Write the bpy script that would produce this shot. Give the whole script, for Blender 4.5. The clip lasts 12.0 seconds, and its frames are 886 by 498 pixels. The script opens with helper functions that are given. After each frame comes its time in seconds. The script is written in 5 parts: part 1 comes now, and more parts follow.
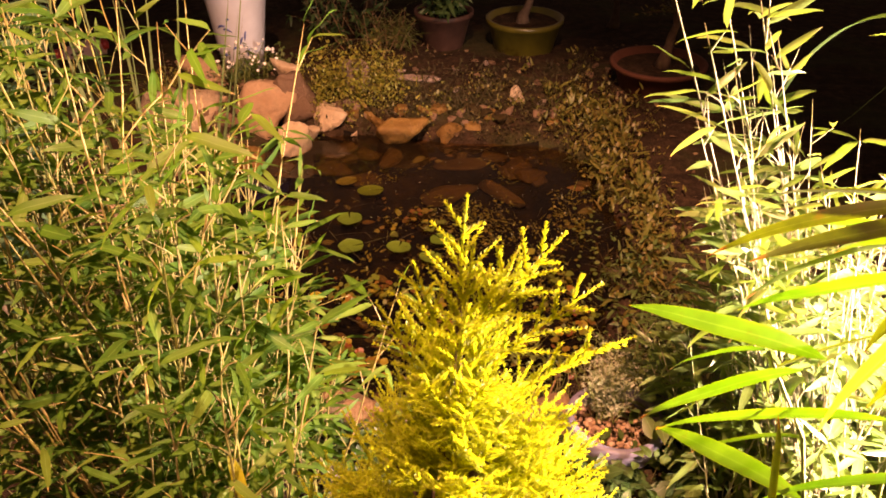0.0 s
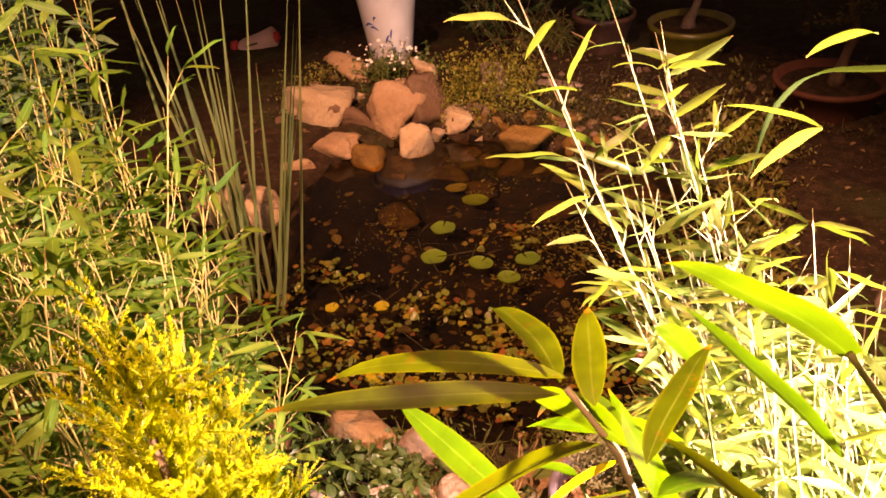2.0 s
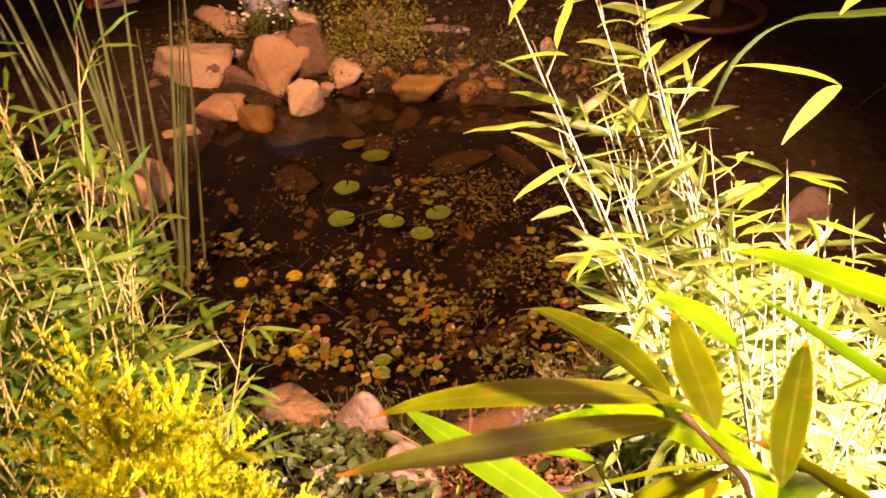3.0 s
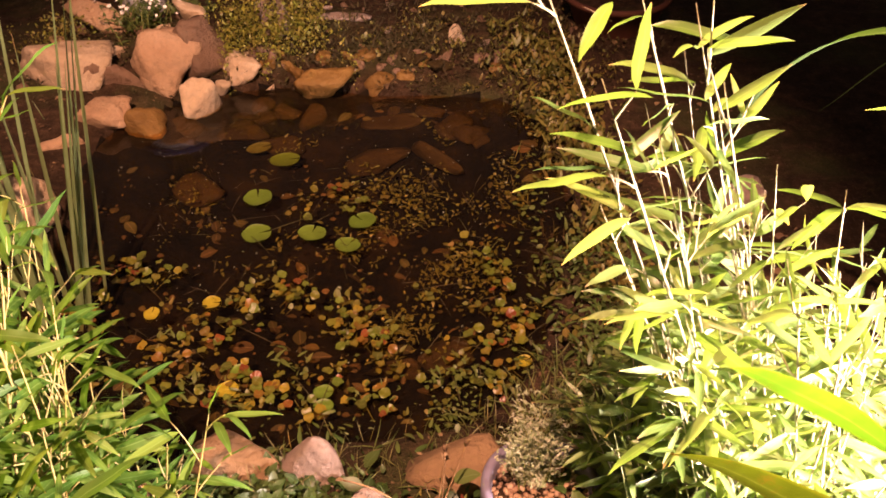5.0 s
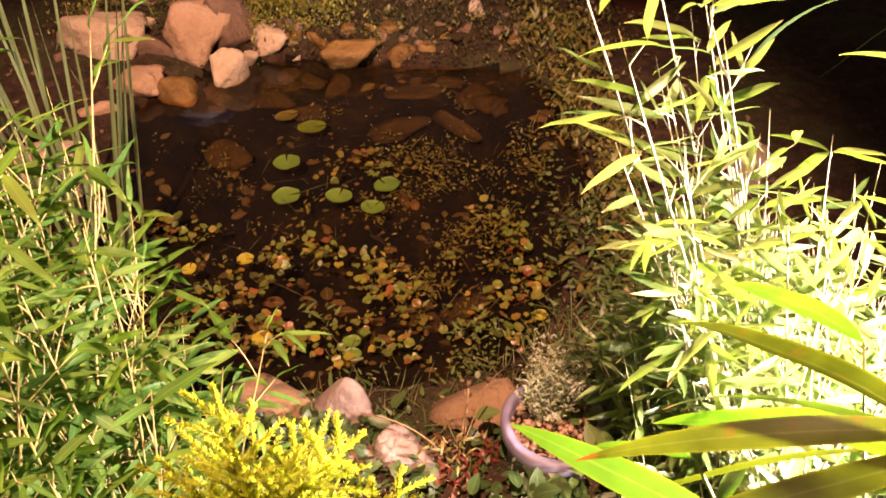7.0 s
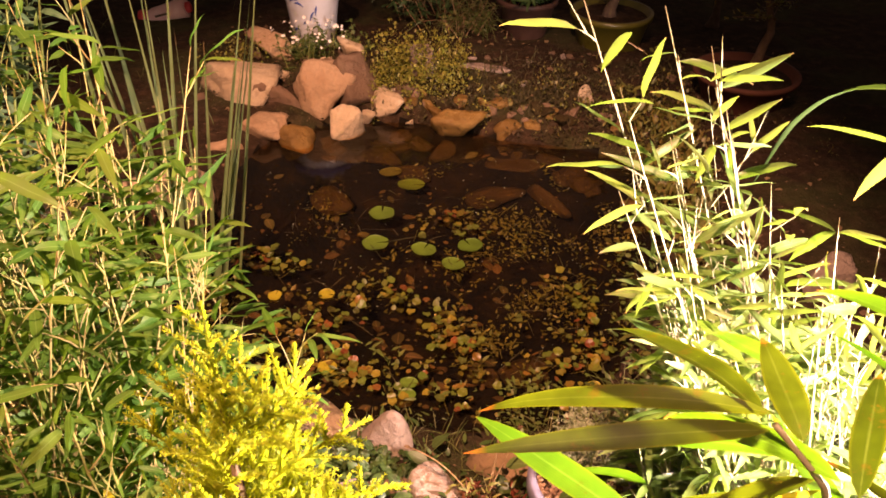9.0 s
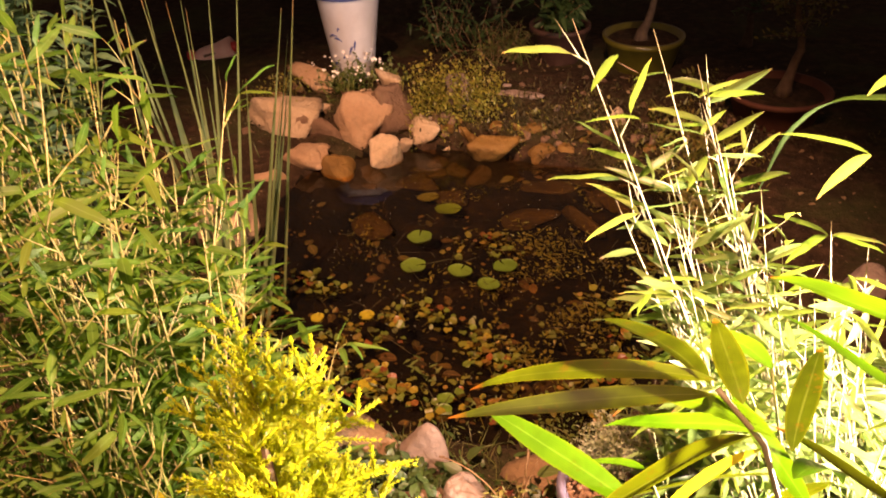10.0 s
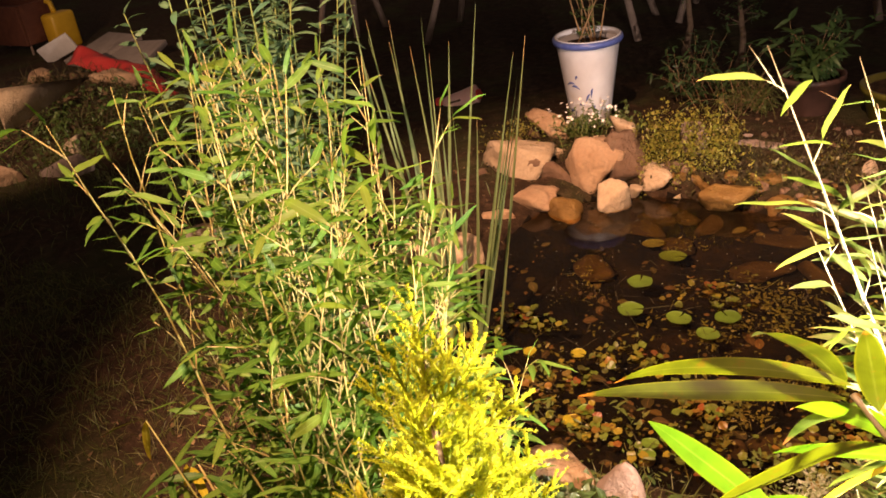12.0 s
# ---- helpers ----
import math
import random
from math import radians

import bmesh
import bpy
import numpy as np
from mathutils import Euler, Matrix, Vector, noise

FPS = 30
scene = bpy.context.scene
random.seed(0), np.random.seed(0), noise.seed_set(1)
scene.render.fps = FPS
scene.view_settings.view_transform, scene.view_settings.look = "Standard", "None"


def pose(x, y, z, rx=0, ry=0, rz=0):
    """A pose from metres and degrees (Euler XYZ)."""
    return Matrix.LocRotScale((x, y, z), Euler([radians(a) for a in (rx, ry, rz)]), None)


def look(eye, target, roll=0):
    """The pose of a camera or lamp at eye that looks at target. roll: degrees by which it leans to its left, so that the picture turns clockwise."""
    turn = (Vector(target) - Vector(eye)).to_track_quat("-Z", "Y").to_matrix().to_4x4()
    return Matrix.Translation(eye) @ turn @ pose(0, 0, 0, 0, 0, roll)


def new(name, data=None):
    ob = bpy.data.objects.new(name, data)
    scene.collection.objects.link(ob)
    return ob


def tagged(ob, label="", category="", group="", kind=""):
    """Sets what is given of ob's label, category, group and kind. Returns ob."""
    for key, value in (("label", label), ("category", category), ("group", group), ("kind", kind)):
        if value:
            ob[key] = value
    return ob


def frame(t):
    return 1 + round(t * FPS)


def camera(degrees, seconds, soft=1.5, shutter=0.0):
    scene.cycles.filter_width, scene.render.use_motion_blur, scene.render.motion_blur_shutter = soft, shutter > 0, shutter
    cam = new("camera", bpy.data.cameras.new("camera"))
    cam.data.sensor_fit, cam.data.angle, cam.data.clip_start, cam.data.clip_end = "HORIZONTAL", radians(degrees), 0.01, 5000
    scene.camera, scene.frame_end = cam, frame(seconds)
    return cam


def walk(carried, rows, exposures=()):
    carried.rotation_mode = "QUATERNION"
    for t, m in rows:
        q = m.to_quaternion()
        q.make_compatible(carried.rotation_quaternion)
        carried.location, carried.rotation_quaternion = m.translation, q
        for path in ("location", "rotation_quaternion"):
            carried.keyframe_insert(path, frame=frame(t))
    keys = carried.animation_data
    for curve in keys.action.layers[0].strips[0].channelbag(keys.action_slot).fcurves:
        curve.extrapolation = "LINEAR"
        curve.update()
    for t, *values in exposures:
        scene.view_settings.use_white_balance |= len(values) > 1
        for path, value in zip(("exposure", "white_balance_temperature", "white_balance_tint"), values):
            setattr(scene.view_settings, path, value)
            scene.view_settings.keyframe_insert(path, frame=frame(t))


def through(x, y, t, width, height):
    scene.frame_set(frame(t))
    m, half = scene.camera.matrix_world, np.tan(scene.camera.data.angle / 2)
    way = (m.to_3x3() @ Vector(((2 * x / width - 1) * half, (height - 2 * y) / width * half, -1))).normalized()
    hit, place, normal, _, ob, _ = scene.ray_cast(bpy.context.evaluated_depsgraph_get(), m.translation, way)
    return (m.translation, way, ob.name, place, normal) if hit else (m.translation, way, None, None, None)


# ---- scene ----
cam = camera(55.6, 12.0, soft=1.7, shutter=0.35)
PATH = [
    (0, (0.127, 0.091, 1.6), (0.053, 1.774, 0.522), -0.2),
    (0.5, (0.224, 0.085, 1.622), (0.056, 1.765, 0.55), -1.2),
    (1, (0.452, 0.232, 1.592), (0.058, 1.876, 0.525), -3.0),
    (1.5, (0.581, 0.322, 1.599), (0.018, 1.912, 0.524), -4.6),
    (2, (0.604, 0.327, 1.602), (-0.004, 1.895, 0.521), -4.7),
    (2.5, (0.557, 0.334, 1.595), (0.058, 1.938, 0.508), -3.3),
    (3, (0.468, 0.382, 1.604), (0.157, 1.946, 0.397), -3.9),
    (5, (0.299, 0.564, 1.579), (0.269, 2.117, 0.32), -1.2),
    (5.5, (0.277, 0.565, 1.568), (0.24, 2.129, 0.321), -1.0),
    (6, (0.283, 0.56, 1.566), (0.19, 2.07, 0.258), -2.4),
    (6.5, (0.299, 0.499, 1.606), (0.128, 1.993, 0.287), -3.6),
    (7, (0.275, 0.43, 1.62), (0.216, 1.952, 0.323), -1.4),
    (7.5, (0.314, 0.368, 1.625), (0.131, 1.961, 0.43), -1.6),
    (9.5, (0.433, 0.277, 1.637), (0.06, 1.887, 0.51), -0.3),
    (10, (0.468, 0.23, 1.662), (0.011, 1.85, 0.581), -2.7),
    (10.5, (0.476, 0.202, 1.671), (-0.107, 1.832, 0.668), -1.5),
    (11, (0.474, 0.172, 1.665), (-0.268, 1.746, 0.68), -2.2),
    (11.5, (0.513, 0.172, 1.639), (-0.426, 1.66, 0.688), -5.5),
    (12, (0.561, 0.179, 1.646), (-0.43, 1.648, 0.718), -7.9),
]
walk(cam, [(t, look(eye, target, roll)) for t, eye, target, roll in PATH],
     [(0, 0.0, 7800, 45), (0.5, -0.07, 8300, 52), (3, -0.07, 8500, 53), (5.0, 0.02, 6700, 42), (6.0, 0.27, 6300, 38), (7.5, 0.15, 6500, 40), (9.5, -0.03, 7100, 38), (10.5, -0.09, 7500, 38), (12, 0.27, 6700, 27)])

# ---- light: garden floodlights at night: a strong one behind the walk, one beside the bamboo; an added fill by the mound ----
night = bpy.data.worlds.new("night_sky")
night.use_nodes = True
night.node_tree.nodes["Background"].inputs[0].default_value = (0.5, 0.38, 0.27, 1)
night.node_tree.nodes["Background"].inputs[1].default_value = 0.15
scene.world = night


def flood_or_fill_spot(eye, target, watts, cone, blend, colour, radius):
    data = bpy.data.lights.new("flood_or_fill_spot", "SPOT")
    data.energy, data.spot_size, data.spot_blend, data.color, data.shadow_soft_size = watts, radians(cone), blend, colour, radius
    ob = new("flood_or_fill_spot", data)
    ob.matrix_world = look(eye, target)
    return ob


flood_or_fill_spot((0.12, -0.30, 4.60), (-0.28, 2.34, 0.0), 2150, 42, 0.66, (1.0, 0.605, 0.335), 0.03)
flood_or_fill_spot((1.13, 0.90, 0.88), (0.30, 1.10, 0.80), 445, 142, 0.45, (1.0, 0.87, 0.68), 0.02)
# Fill with no known source, added to brighten the mound.
flood_or_fill_spot((-3.4, 0.9, 2.0), (-4.9, 3.9, 0.1), 330, 50, 0.8, (1.0, 0.68, 0.40), 0.03)
scene.view_settings.exposure = 0.0

# ---- materials ----
class Nodes:
    """A short hand for building one node material."""

    def __init__(self, name):
        self.mat = bpy.data.materials.new(name)
        self.mat.use_nodes = True
        self.tree = self.mat.node_tree
        self.tree.nodes.clear()
        self.out = self.add("ShaderNodeOutputMaterial")

    def add(self, kind):
        return self.tree.nodes.new(kind)

    def link(self, a, b):
        self.tree.links.new(a, b)

    def put(self, node, name, value):
        if isinstance(value, bpy.types.NodeSocket):
            self.link(value, node.inputs[name])
        else:
            node.inputs[name].default_value = value

    def coords(self, which="Object"):
        return self.add("ShaderNodeTexCoord").outputs[which]

    def noise(self, scale, detail=4.0, rough=0.55, where=None, out="Fac"):
        n = self.add("ShaderNodeTexNoise")
        self.put(n, "Scale", scale), self.put(n, "Detail", detail), self.put(n, "Roughness", rough)
        self.link(where or self.coords(), n.inputs["Vector"])
        return n.outputs[out]

    def voronoi(self, scale, feature="F1", where=None, out="Distance"):
        n = self.add("ShaderNodeTexVoronoi")
        n.feature = feature
        self.put(n, "Scale", scale)
        self.link(where or self.coords(), n.inputs["Vector"])
        return n.outputs[out]

    def ramp(self, fac, stops):
        n = self.add("ShaderNodeValToRGB")
        while len(n.color_ramp.elements) < len(stops):
            n.color_ramp.elements.new(0.5)
        for e, (at, c) in zip(n.color_ramp.elements, stops):
            e.position, e.color = at, (*c, 1) if len(c) == 3 else c
        self.put(n, "Fac", fac)
        return n.outputs["Color"]

    def mix(self, fac, a, b, blend="MIX"):
        n = self.add("ShaderNodeMix")
        n.data_type, n.blend_type = "RGBA", blend
        for sock, v in ((n.inputs[0], fac), (n.inputs[6], a), (n.inputs[7], b)):
            if isinstance(v, bpy.types.NodeSocket):
                self.link(v, sock)
            else:
                sock.default_value = v if isinstance(v, (int, float)) else (*v, 1)
        return n.outputs[2]

    def math(self, op, a, b=0.0):
        n = self.add("ShaderNodeMath")
        n.operation = op
        for sock, v in ((n.inputs[0], a), (n.inputs[1], b)):
            if isinstance(v, bpy.types.NodeSocket):
                self.link(v, sock)
            else:
                sock.default_value = v
        return n.outputs[0]

    def chance(self):
        """A random number for each object and each loose piece."""
        a = self.add("ShaderNodeObjectInfo").outputs["Random"]
        b = self.add("ShaderNodeNewGeometry").outputs["Random Per Island"]
        return self.math("FRACT", self.math("ADD", a, b))

    def bump(self, height, strength, distance=0.01):
        n = self.add("ShaderNodeBump")
        self.put(n, "Strength", strength), self.put(n, "Distance", distance), self.put(n, "Height", height)
        return n.outputs["Normal"]

    def shader(self, colour, rough=0.7, normal=None, metal=0.0, coat=0.0, spec=0.5):
        n = self.add("ShaderNodeBsdfPrincipled")
        self.put(n, "Base Color", colour if isinstance(colour, bpy.types.NodeSocket) else (*colour, 1))
        self.put(n, "Roughness", rough), self.put(n, "Metallic", metal), self.put(n, "Coat Weight", coat)
        self.put(n, "Specular IOR Level", spec)
        if normal:
            self.link(normal, n.inputs["Normal"])
        return n

    def done(self, node):
        self.link(node.outputs[0], self.out.inputs["Surface"])
        return self.mat


def leaf_material(name, shades, tip=None, tip_from=0.9, through=0.35, rough=0.42, rib=0.5, glow=(1.5, 1.35, 0.5), fleck=0.0, mottle=0.0, spec=0.5):
    """A thin leaf: shades by chance, a paler midrib, fine parallel veins, dry tips, and light that shines through."""
    n = Nodes(name)
    uv = n.coords("UV")
    sep = n.add("ShaderNodeSeparateXYZ")
    n.link(uv, sep.inputs[0])
    u, v = sep.outputs[0], sep.outputs[1]
    chance = n.chance()
    steps = [(i / max(1, len(shades) - 1), c) for i, c in enumerate(shades)]
    colour = n.ramp(chance, steps)
    patch = n.noise(35.0, 3.0)
    colour = n.mix(n.ramp(patch, [(0.35, (0, 0, 0)), (0.7, (1, 1, 1))]), colour, n.mix(0.35, colour, shades[-1]))
    off = n.math("ABSOLUTE", n.math("SUBTRACT", u, 0.5))
    midrib = n.ramp(off, [(0.0, (1, 1, 1)), (0.055, (0, 0, 0))])
    pale = tuple(min(1, c * 1.5 + 0.08) for c in shades[len(shades) // 2])
    colour = n.mix(n.math("MULTIPLY", midrib, rib), colour, pale)
    # Dark blotches, on broad leaves also painting cast shadow, and a yellow rim.
    if mottle:
        broad = n.ramp(n.noise(11.0, 4.0, 0.6), [(0.40, (0, 0, 0)), (0.62, (1, 1, 1))])
        colour = n.mix(n.math("MULTIPLY", broad, mottle), colour, tuple(0.42 * c for c in shades[0]))
        rim = n.ramp(off, [(0.40, (0, 0, 0)), (0.5, (1, 1, 1))])
        colour = n.mix(n.math("MULTIPLY", rim, 0.22), colour, (0.24, 0.22, 0.02))
    veins = n.math("SINE", n.math("MULTIPLY", u, 70.0))
    if fleck:
        spots = n.ramp(n.noise(60.0, 5.0, 0.7), [(0.58, (0, 0, 0)), (0.66, (1, 1, 1))])
        colour = n.mix(n.math("MULTIPLY", spots, fleck), colour, (0.09, 0.045, 0.012))
    if tip:
        edge = n.math("ADD", v, n.math("MULTIPLY", n.math("SUBTRACT", n.noise(22.0, 3.0), 0.5), 0.25))
        edge = n.math("ADD", edge, n.math("MULTIPLY", n.math("SUBTRACT", chance, 0.5), 0.1))
        colour = n.mix(n.ramp(edge, [(tip_from, (0, 0, 0)), (min(1, tip_from + 0.06), (1, 1, 1))]), colour, tip)
    face = n.shader(colour, rough, n.bump(n.math("ADD", veins, n.math("MULTIPLY", patch, 2.0)), 0.07, 0.001), spec=spec)
    back = n.add("ShaderNodeBsdfTranslucent")
    n.link(n.mix(1.0, colour, glow, "MULTIPLY"), back.inputs["Color"])
    both = n.add("ShaderNodeMixShader")
    both.inputs[0].default_value = through
    n.link(face.outputs[0], both.inputs[1]), n.link(back.outputs[0], both.inputs[2])
    return n.done(both)


def rock_material(name, light, dark, stain, rough=0.85):
    n = Nodes(name)
    big, fine = n.noise(7.0, 5.0, 0.6), n.noise(70.0, 6.0, 0.65)
    colour = n.mix(n.ramp(big, [(0.3, (0, 0, 0)), (0.68, (1, 1, 1))]), dark, light)
    colour = n.mix(n.math("MULTIPLY", n.ramp(fine, [(0.4, (0, 0, 0)), (0.7, (1, 1, 1))]), 0.45), colour, tuple(c * 0.55 for c in light))
    lichen = n.ramp(n.noise(14.0, 6.0, 0.7), [(0.56, (0, 0, 0)), (0.66, (1, 1, 1))])
    colour = n.mix(n.math("MULTIPLY", lichen, 0.55), colour, stain)
    tint = n.add("ShaderNodeHueSaturation")
    n.put(tint, "Value", n.math("ADD", 0.85, n.math("MULTIPLY", n.add("ShaderNodeObjectInfo").outputs["Random"], 0.3)))
    n.link(colour, tint.inputs["Color"])
    height = n.math("ADD", big, n.math("MULTIPLY", fine, 0.5))
    return n.done(n.shader(tint.outputs[0], rough, n.bump(height, 1.0, 0.022), spec=0.3))


def plain_material(name, a, b, scale=20.0, rough=0.6, bump=0.2, metal=0.0, coat=0.0, spec=0.5):
    n = Nodes(name)
    f = n.noise(scale, 5.0, 0.6)
    g = n.noise(scale * 6, 3.0)
    colour = n.mix(n.ramp(f, [(0.3, (0, 0, 0)), (0.7, (1, 1, 1))]), a, b)
    return n.done(n.shader(colour, rough, n.bump(n.math("ADD", f, n.math("MULTIPLY", g, 0.4)), bump, 0.004), metal, coat, spec))


def chance_material(name, shades, rough=0.7, scale=60.0):
    """Shades by chance from piece to piece, with fine mottling."""
    n = Nodes(name)
    colour = n.ramp(n.chance(), [(i / max(1, len(shades) - 1), c) for i, c in enumerate(shades)])
    f = n.noise(scale, 4.0)
    colour = n.mix(n.math("MULTIPLY", f, 0.5), colour, n.mix(1.0, colour, (0.4, 0.4, 0.4), "MULTIPLY"))
    return n.done(n.shader(colour, rough, n.bump(f, 0.4, 0.003), spec=0.3))


def soil_material():
    n = Nodes("soil")
    big, mid, fine = n.noise(1.7, 5.0, 0.6), n.noise(18.0, 6.0, 0.65), n.noise(120.0, 4.0)
    colour = n.ramp(mid, [(0.28, (0.013, 0.007, 0.004)), (0.5, (0.034, 0.019, 0.010)), (0.72, (0.080, 0.045, 0.025))])
    moss = n.ramp(big, [(0.5, (0, 0, 0)), (0.62, (1, 1, 1))])
    colour = n.mix(n.math("MULTIPLY", moss, 0.5), colour, (0.05, 0.062, 0.018))
    colour = n.mix(n.math("MULTIPLY", n.ramp(fine, [(0.55, (0, 0, 0)), (0.72, (1, 1, 1))]), 0.5), colour, (0.14, 0.09, 0.055))
    height = n.math("ADD", mid, n.math("MULTIPLY", fine, 0.35))
    return n.done(n.shader(colour, 0.9, n.bump(height, 1.0, 0.02), spec=0.2))


def water_material():
    n = Nodes("pond_water")
    s = n.shader((0.63, 0.385, 0.15), 0.03, n.bump(n.noise(9.0, 3.0, 0.5), 0.07, 0.01))
    n.put(s, "Transmission Weight", 1.0), n.put(s, "IOR", 1.33)
    return n.done(s)


def cane_material(name, a, b, dark):
    n = Nodes(name)
    chance = n.chance()
    colour = n.ramp(chance, [(0.0, a), (0.6, b), (1.0, tuple(0.75 * c for c in b))])
    colour = n.mix(n.math("MULTIPLY", n.ramp(n.noise(45.0, 4.0), [(0.5, (0, 0, 0)), (0.75, (1, 1, 1))]), 0.5), colour, dark)
    return n.done(n.shader(colour, 0.45, n.bump(n.noise(90.0), 0.15, 0.002)))


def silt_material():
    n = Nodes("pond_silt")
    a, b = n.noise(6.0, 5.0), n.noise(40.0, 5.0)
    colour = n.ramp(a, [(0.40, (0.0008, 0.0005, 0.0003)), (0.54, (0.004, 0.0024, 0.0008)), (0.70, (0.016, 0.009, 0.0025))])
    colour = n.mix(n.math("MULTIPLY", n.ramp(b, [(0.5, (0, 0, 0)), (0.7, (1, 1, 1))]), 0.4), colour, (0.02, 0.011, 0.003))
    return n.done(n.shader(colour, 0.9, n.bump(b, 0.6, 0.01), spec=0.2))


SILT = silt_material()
SOIL, WATER = soil_material(), water_material()
SANDSTONE = rock_material("orange_sandstone", (0.54, 0.37, 0.235), (0.40, 0.24, 0.14), (0.27, 0.17, 0.10))
PALE_STONE = rock_material("pale_sandstone", (0.66, 0.51, 0.36), (0.52, 0.37, 0.23), (0.34, 0.23, 0.14))
BROWN_STONE = rock_material("brown_stone", (0.26, 0.165, 0.105), (0.15, 0.085, 0.055), (0.12, 0.08, 0.05))
OCHRE_STONE = rock_material("wet_ochre_stone", (0.30, 0.17, 0.045), (0.16, 0.085, 0.025), (0.10, 0.075, 0.02), 0.45)
GREY_STONE = rock_material("grey_pink_stone", (0.40, 0.30, 0.25), (0.27, 0.20, 0.17), (0.17, 0.13, 0.10))
SUNK_STONE = rock_material("sunken_stone", (0.058, 0.034, 0.006), (0.024, 0.016, 0.004), (0.028, 0.026, 0.006), 0.8)
TAN_STONE = rock_material("tan_stone", (0.36, 0.23, 0.125), (0.24, 0.145, 0.075), (0.17, 0.115, 0.06))
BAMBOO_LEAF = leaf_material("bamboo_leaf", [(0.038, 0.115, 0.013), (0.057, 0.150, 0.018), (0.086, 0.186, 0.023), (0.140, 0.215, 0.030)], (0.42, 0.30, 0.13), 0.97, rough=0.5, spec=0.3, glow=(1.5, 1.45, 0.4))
# Lighter copy of the bamboo leaf: strong lamplight is put into its colour.
LIT_BAMBOO_LEAF = leaf_material("lit_bamboo_leaf", [(0.075, 0.155, 0.026), (0.105, 0.195, 0.036), (0.15, 0.24, 0.058), (0.24, 0.31, 0.11)], (0.45, 0.33, 0.16), 0.95, rib=0.35, rough=0.33, spec=0.7)
BAMBOO_CANE = cane_material("bamboo_cane", (0.23, 0.24, 0.05), (0.43, 0.34, 0.13), (0.20, 0.13, 0.05))
PALE_CANE = cane_material("pale_bamboo_cane", (0.25, 0.26, 0.13), (0.33, 0.30, 0.18), (0.24, 0.18, 0.09))
BROAD_LEAF = leaf_material("broad_leaf", [(0.055, 0.13, 0.013), (0.075, 0.155, 0.014), (0.10, 0.155, 0.014)], (0.38, 0.13, 0.03), 0.93, through=0.38, rib=0.35, glow=(1.15, 1.45, 0.22), mottle=0.55, fleck=0.25)
# Brown flecks are the leaf's own; its darker greens carry painted shade.
SHADED_FLECK_LEAF = leaf_material("shaded_flecked_olive_leaf", [(0.034, 0.050, 0.005), (0.056, 0.070, 0.006)], (0.34, 0.11, 0.025), 0.88, through=0.32, rough=0.5, rib=0.4, mottle=0.85, spec=0.2, glow=(1.25, 1.3, 0.25), fleck=0.7)
OLIVE_LEAF = leaf_material("olive_broad_leaf", [(0.046, 0.064, 0.006), (0.076, 0.094, 0.008)], (0.22, 0.075, 0.02), 0.95, through=0.42, rough=0.5, rib=0.3, mottle=0.75, spec=0.2, glow=(1.25, 1.3, 0.25), fleck=0.5)
YELLOW_LEAF = leaf_material("yellow_leaf", [(0.46, 0.38, 0.02), (0.55, 0.46, 0.03)], (0.40, 0.2, 0.05), 0.93, through=0.4)
STRAP_LEAF = leaf_material("strap_leaf", [(0.018, 0.04, 0.01), (0.028, 0.055, 0.013)], through=0.25)
REED_LEAF = leaf_material("reed_leaf", [(0.15, 0.23, 0.10), (0.20, 0.29, 0.13), (0.23, 0.29, 0.12)], (0.40, 0.26, 0.12), 0.96, through=0.2, rib=0.2)
BLUE_LEAF = leaf_material("blue_green_leaf", [(0.06, 0.13, 0.07), (0.09, 0.18, 0.095), (0.12, 0.21, 0.10)], through=0.25)
DARK_LEAF = leaf_material("dark_leaf", [(0.035, 0.075, 0.02), (0.06, 0.11, 0.03)], through=0.2)
HERB_LEAF = leaf_material("herb_leaf", [(0.05, 0.10, 0.02), (0.08, 0.14, 0.03), (0.14, 0.18, 0.05)], (0.3, 0.2, 0.08), 0.96, through=0.3)
# Darkened herb leaf: the near bank's shade is painted into these greens.
SHADED_LOW_LEAF = leaf_material("shaded_low_leaf", [(0.022, 0.048, 0.010), (0.036, 0.070, 0.014), (0.06, 0.09, 0.02)], through=0.2)
RED_LEAF = leaf_material("dark_red_leaf", [(0.12, 0.02, 0.012), (0.20, 0.045, 0.02), (0.09, 0.05, 0.02)], through=0.25)
SEDUM_LEAF = leaf_material("sedum_leaf", [(0.09, 0.10, 0.02), (0.155, 0.15, 0.028), (0.20, 0.13, 0.032), (0.12, 0.14, 0.024)], through=0.2)
YOUNG_SEDUM = leaf_material("young_sedum_leaf", [(0.20, 0.21, 0.03), (0.32, 0.31, 0.045), (0.22, 0.15, 0.035), (0.19, 0.25, 0.035)], through=0.25)
WATER_LEAF = leaf_material("water_plant_leaf", [(0.25, 0.060, 0.012), (0.17, 0.19, 0.018), (0.28, 0.13, 0.016), (0.10, 0.17, 0.018), (0.34, 0.24, 0.020), (0.10, 0.12, 0.014), (0.14, 0.19, 0.020), (0.18, 0.036, 0.012), (0.16, 0.21, 0.022), (0.06, 0.055, 0.010)], through=0.25, rough=0.35)
SUNK_LEAF = leaf_material("sunken_plant_leaf", [(0.095, 0.115, 0.018), (0.155, 0.16, 0.026), (0.135, 0.135, 0.021)], through=0.3)
CRESS_LEAF = leaf_material("cress_leaf", [(0.085, 0.125, 0.022), (0.14, 0.17, 0.032), (0.10, 0.14, 0.024)], through=0.3)
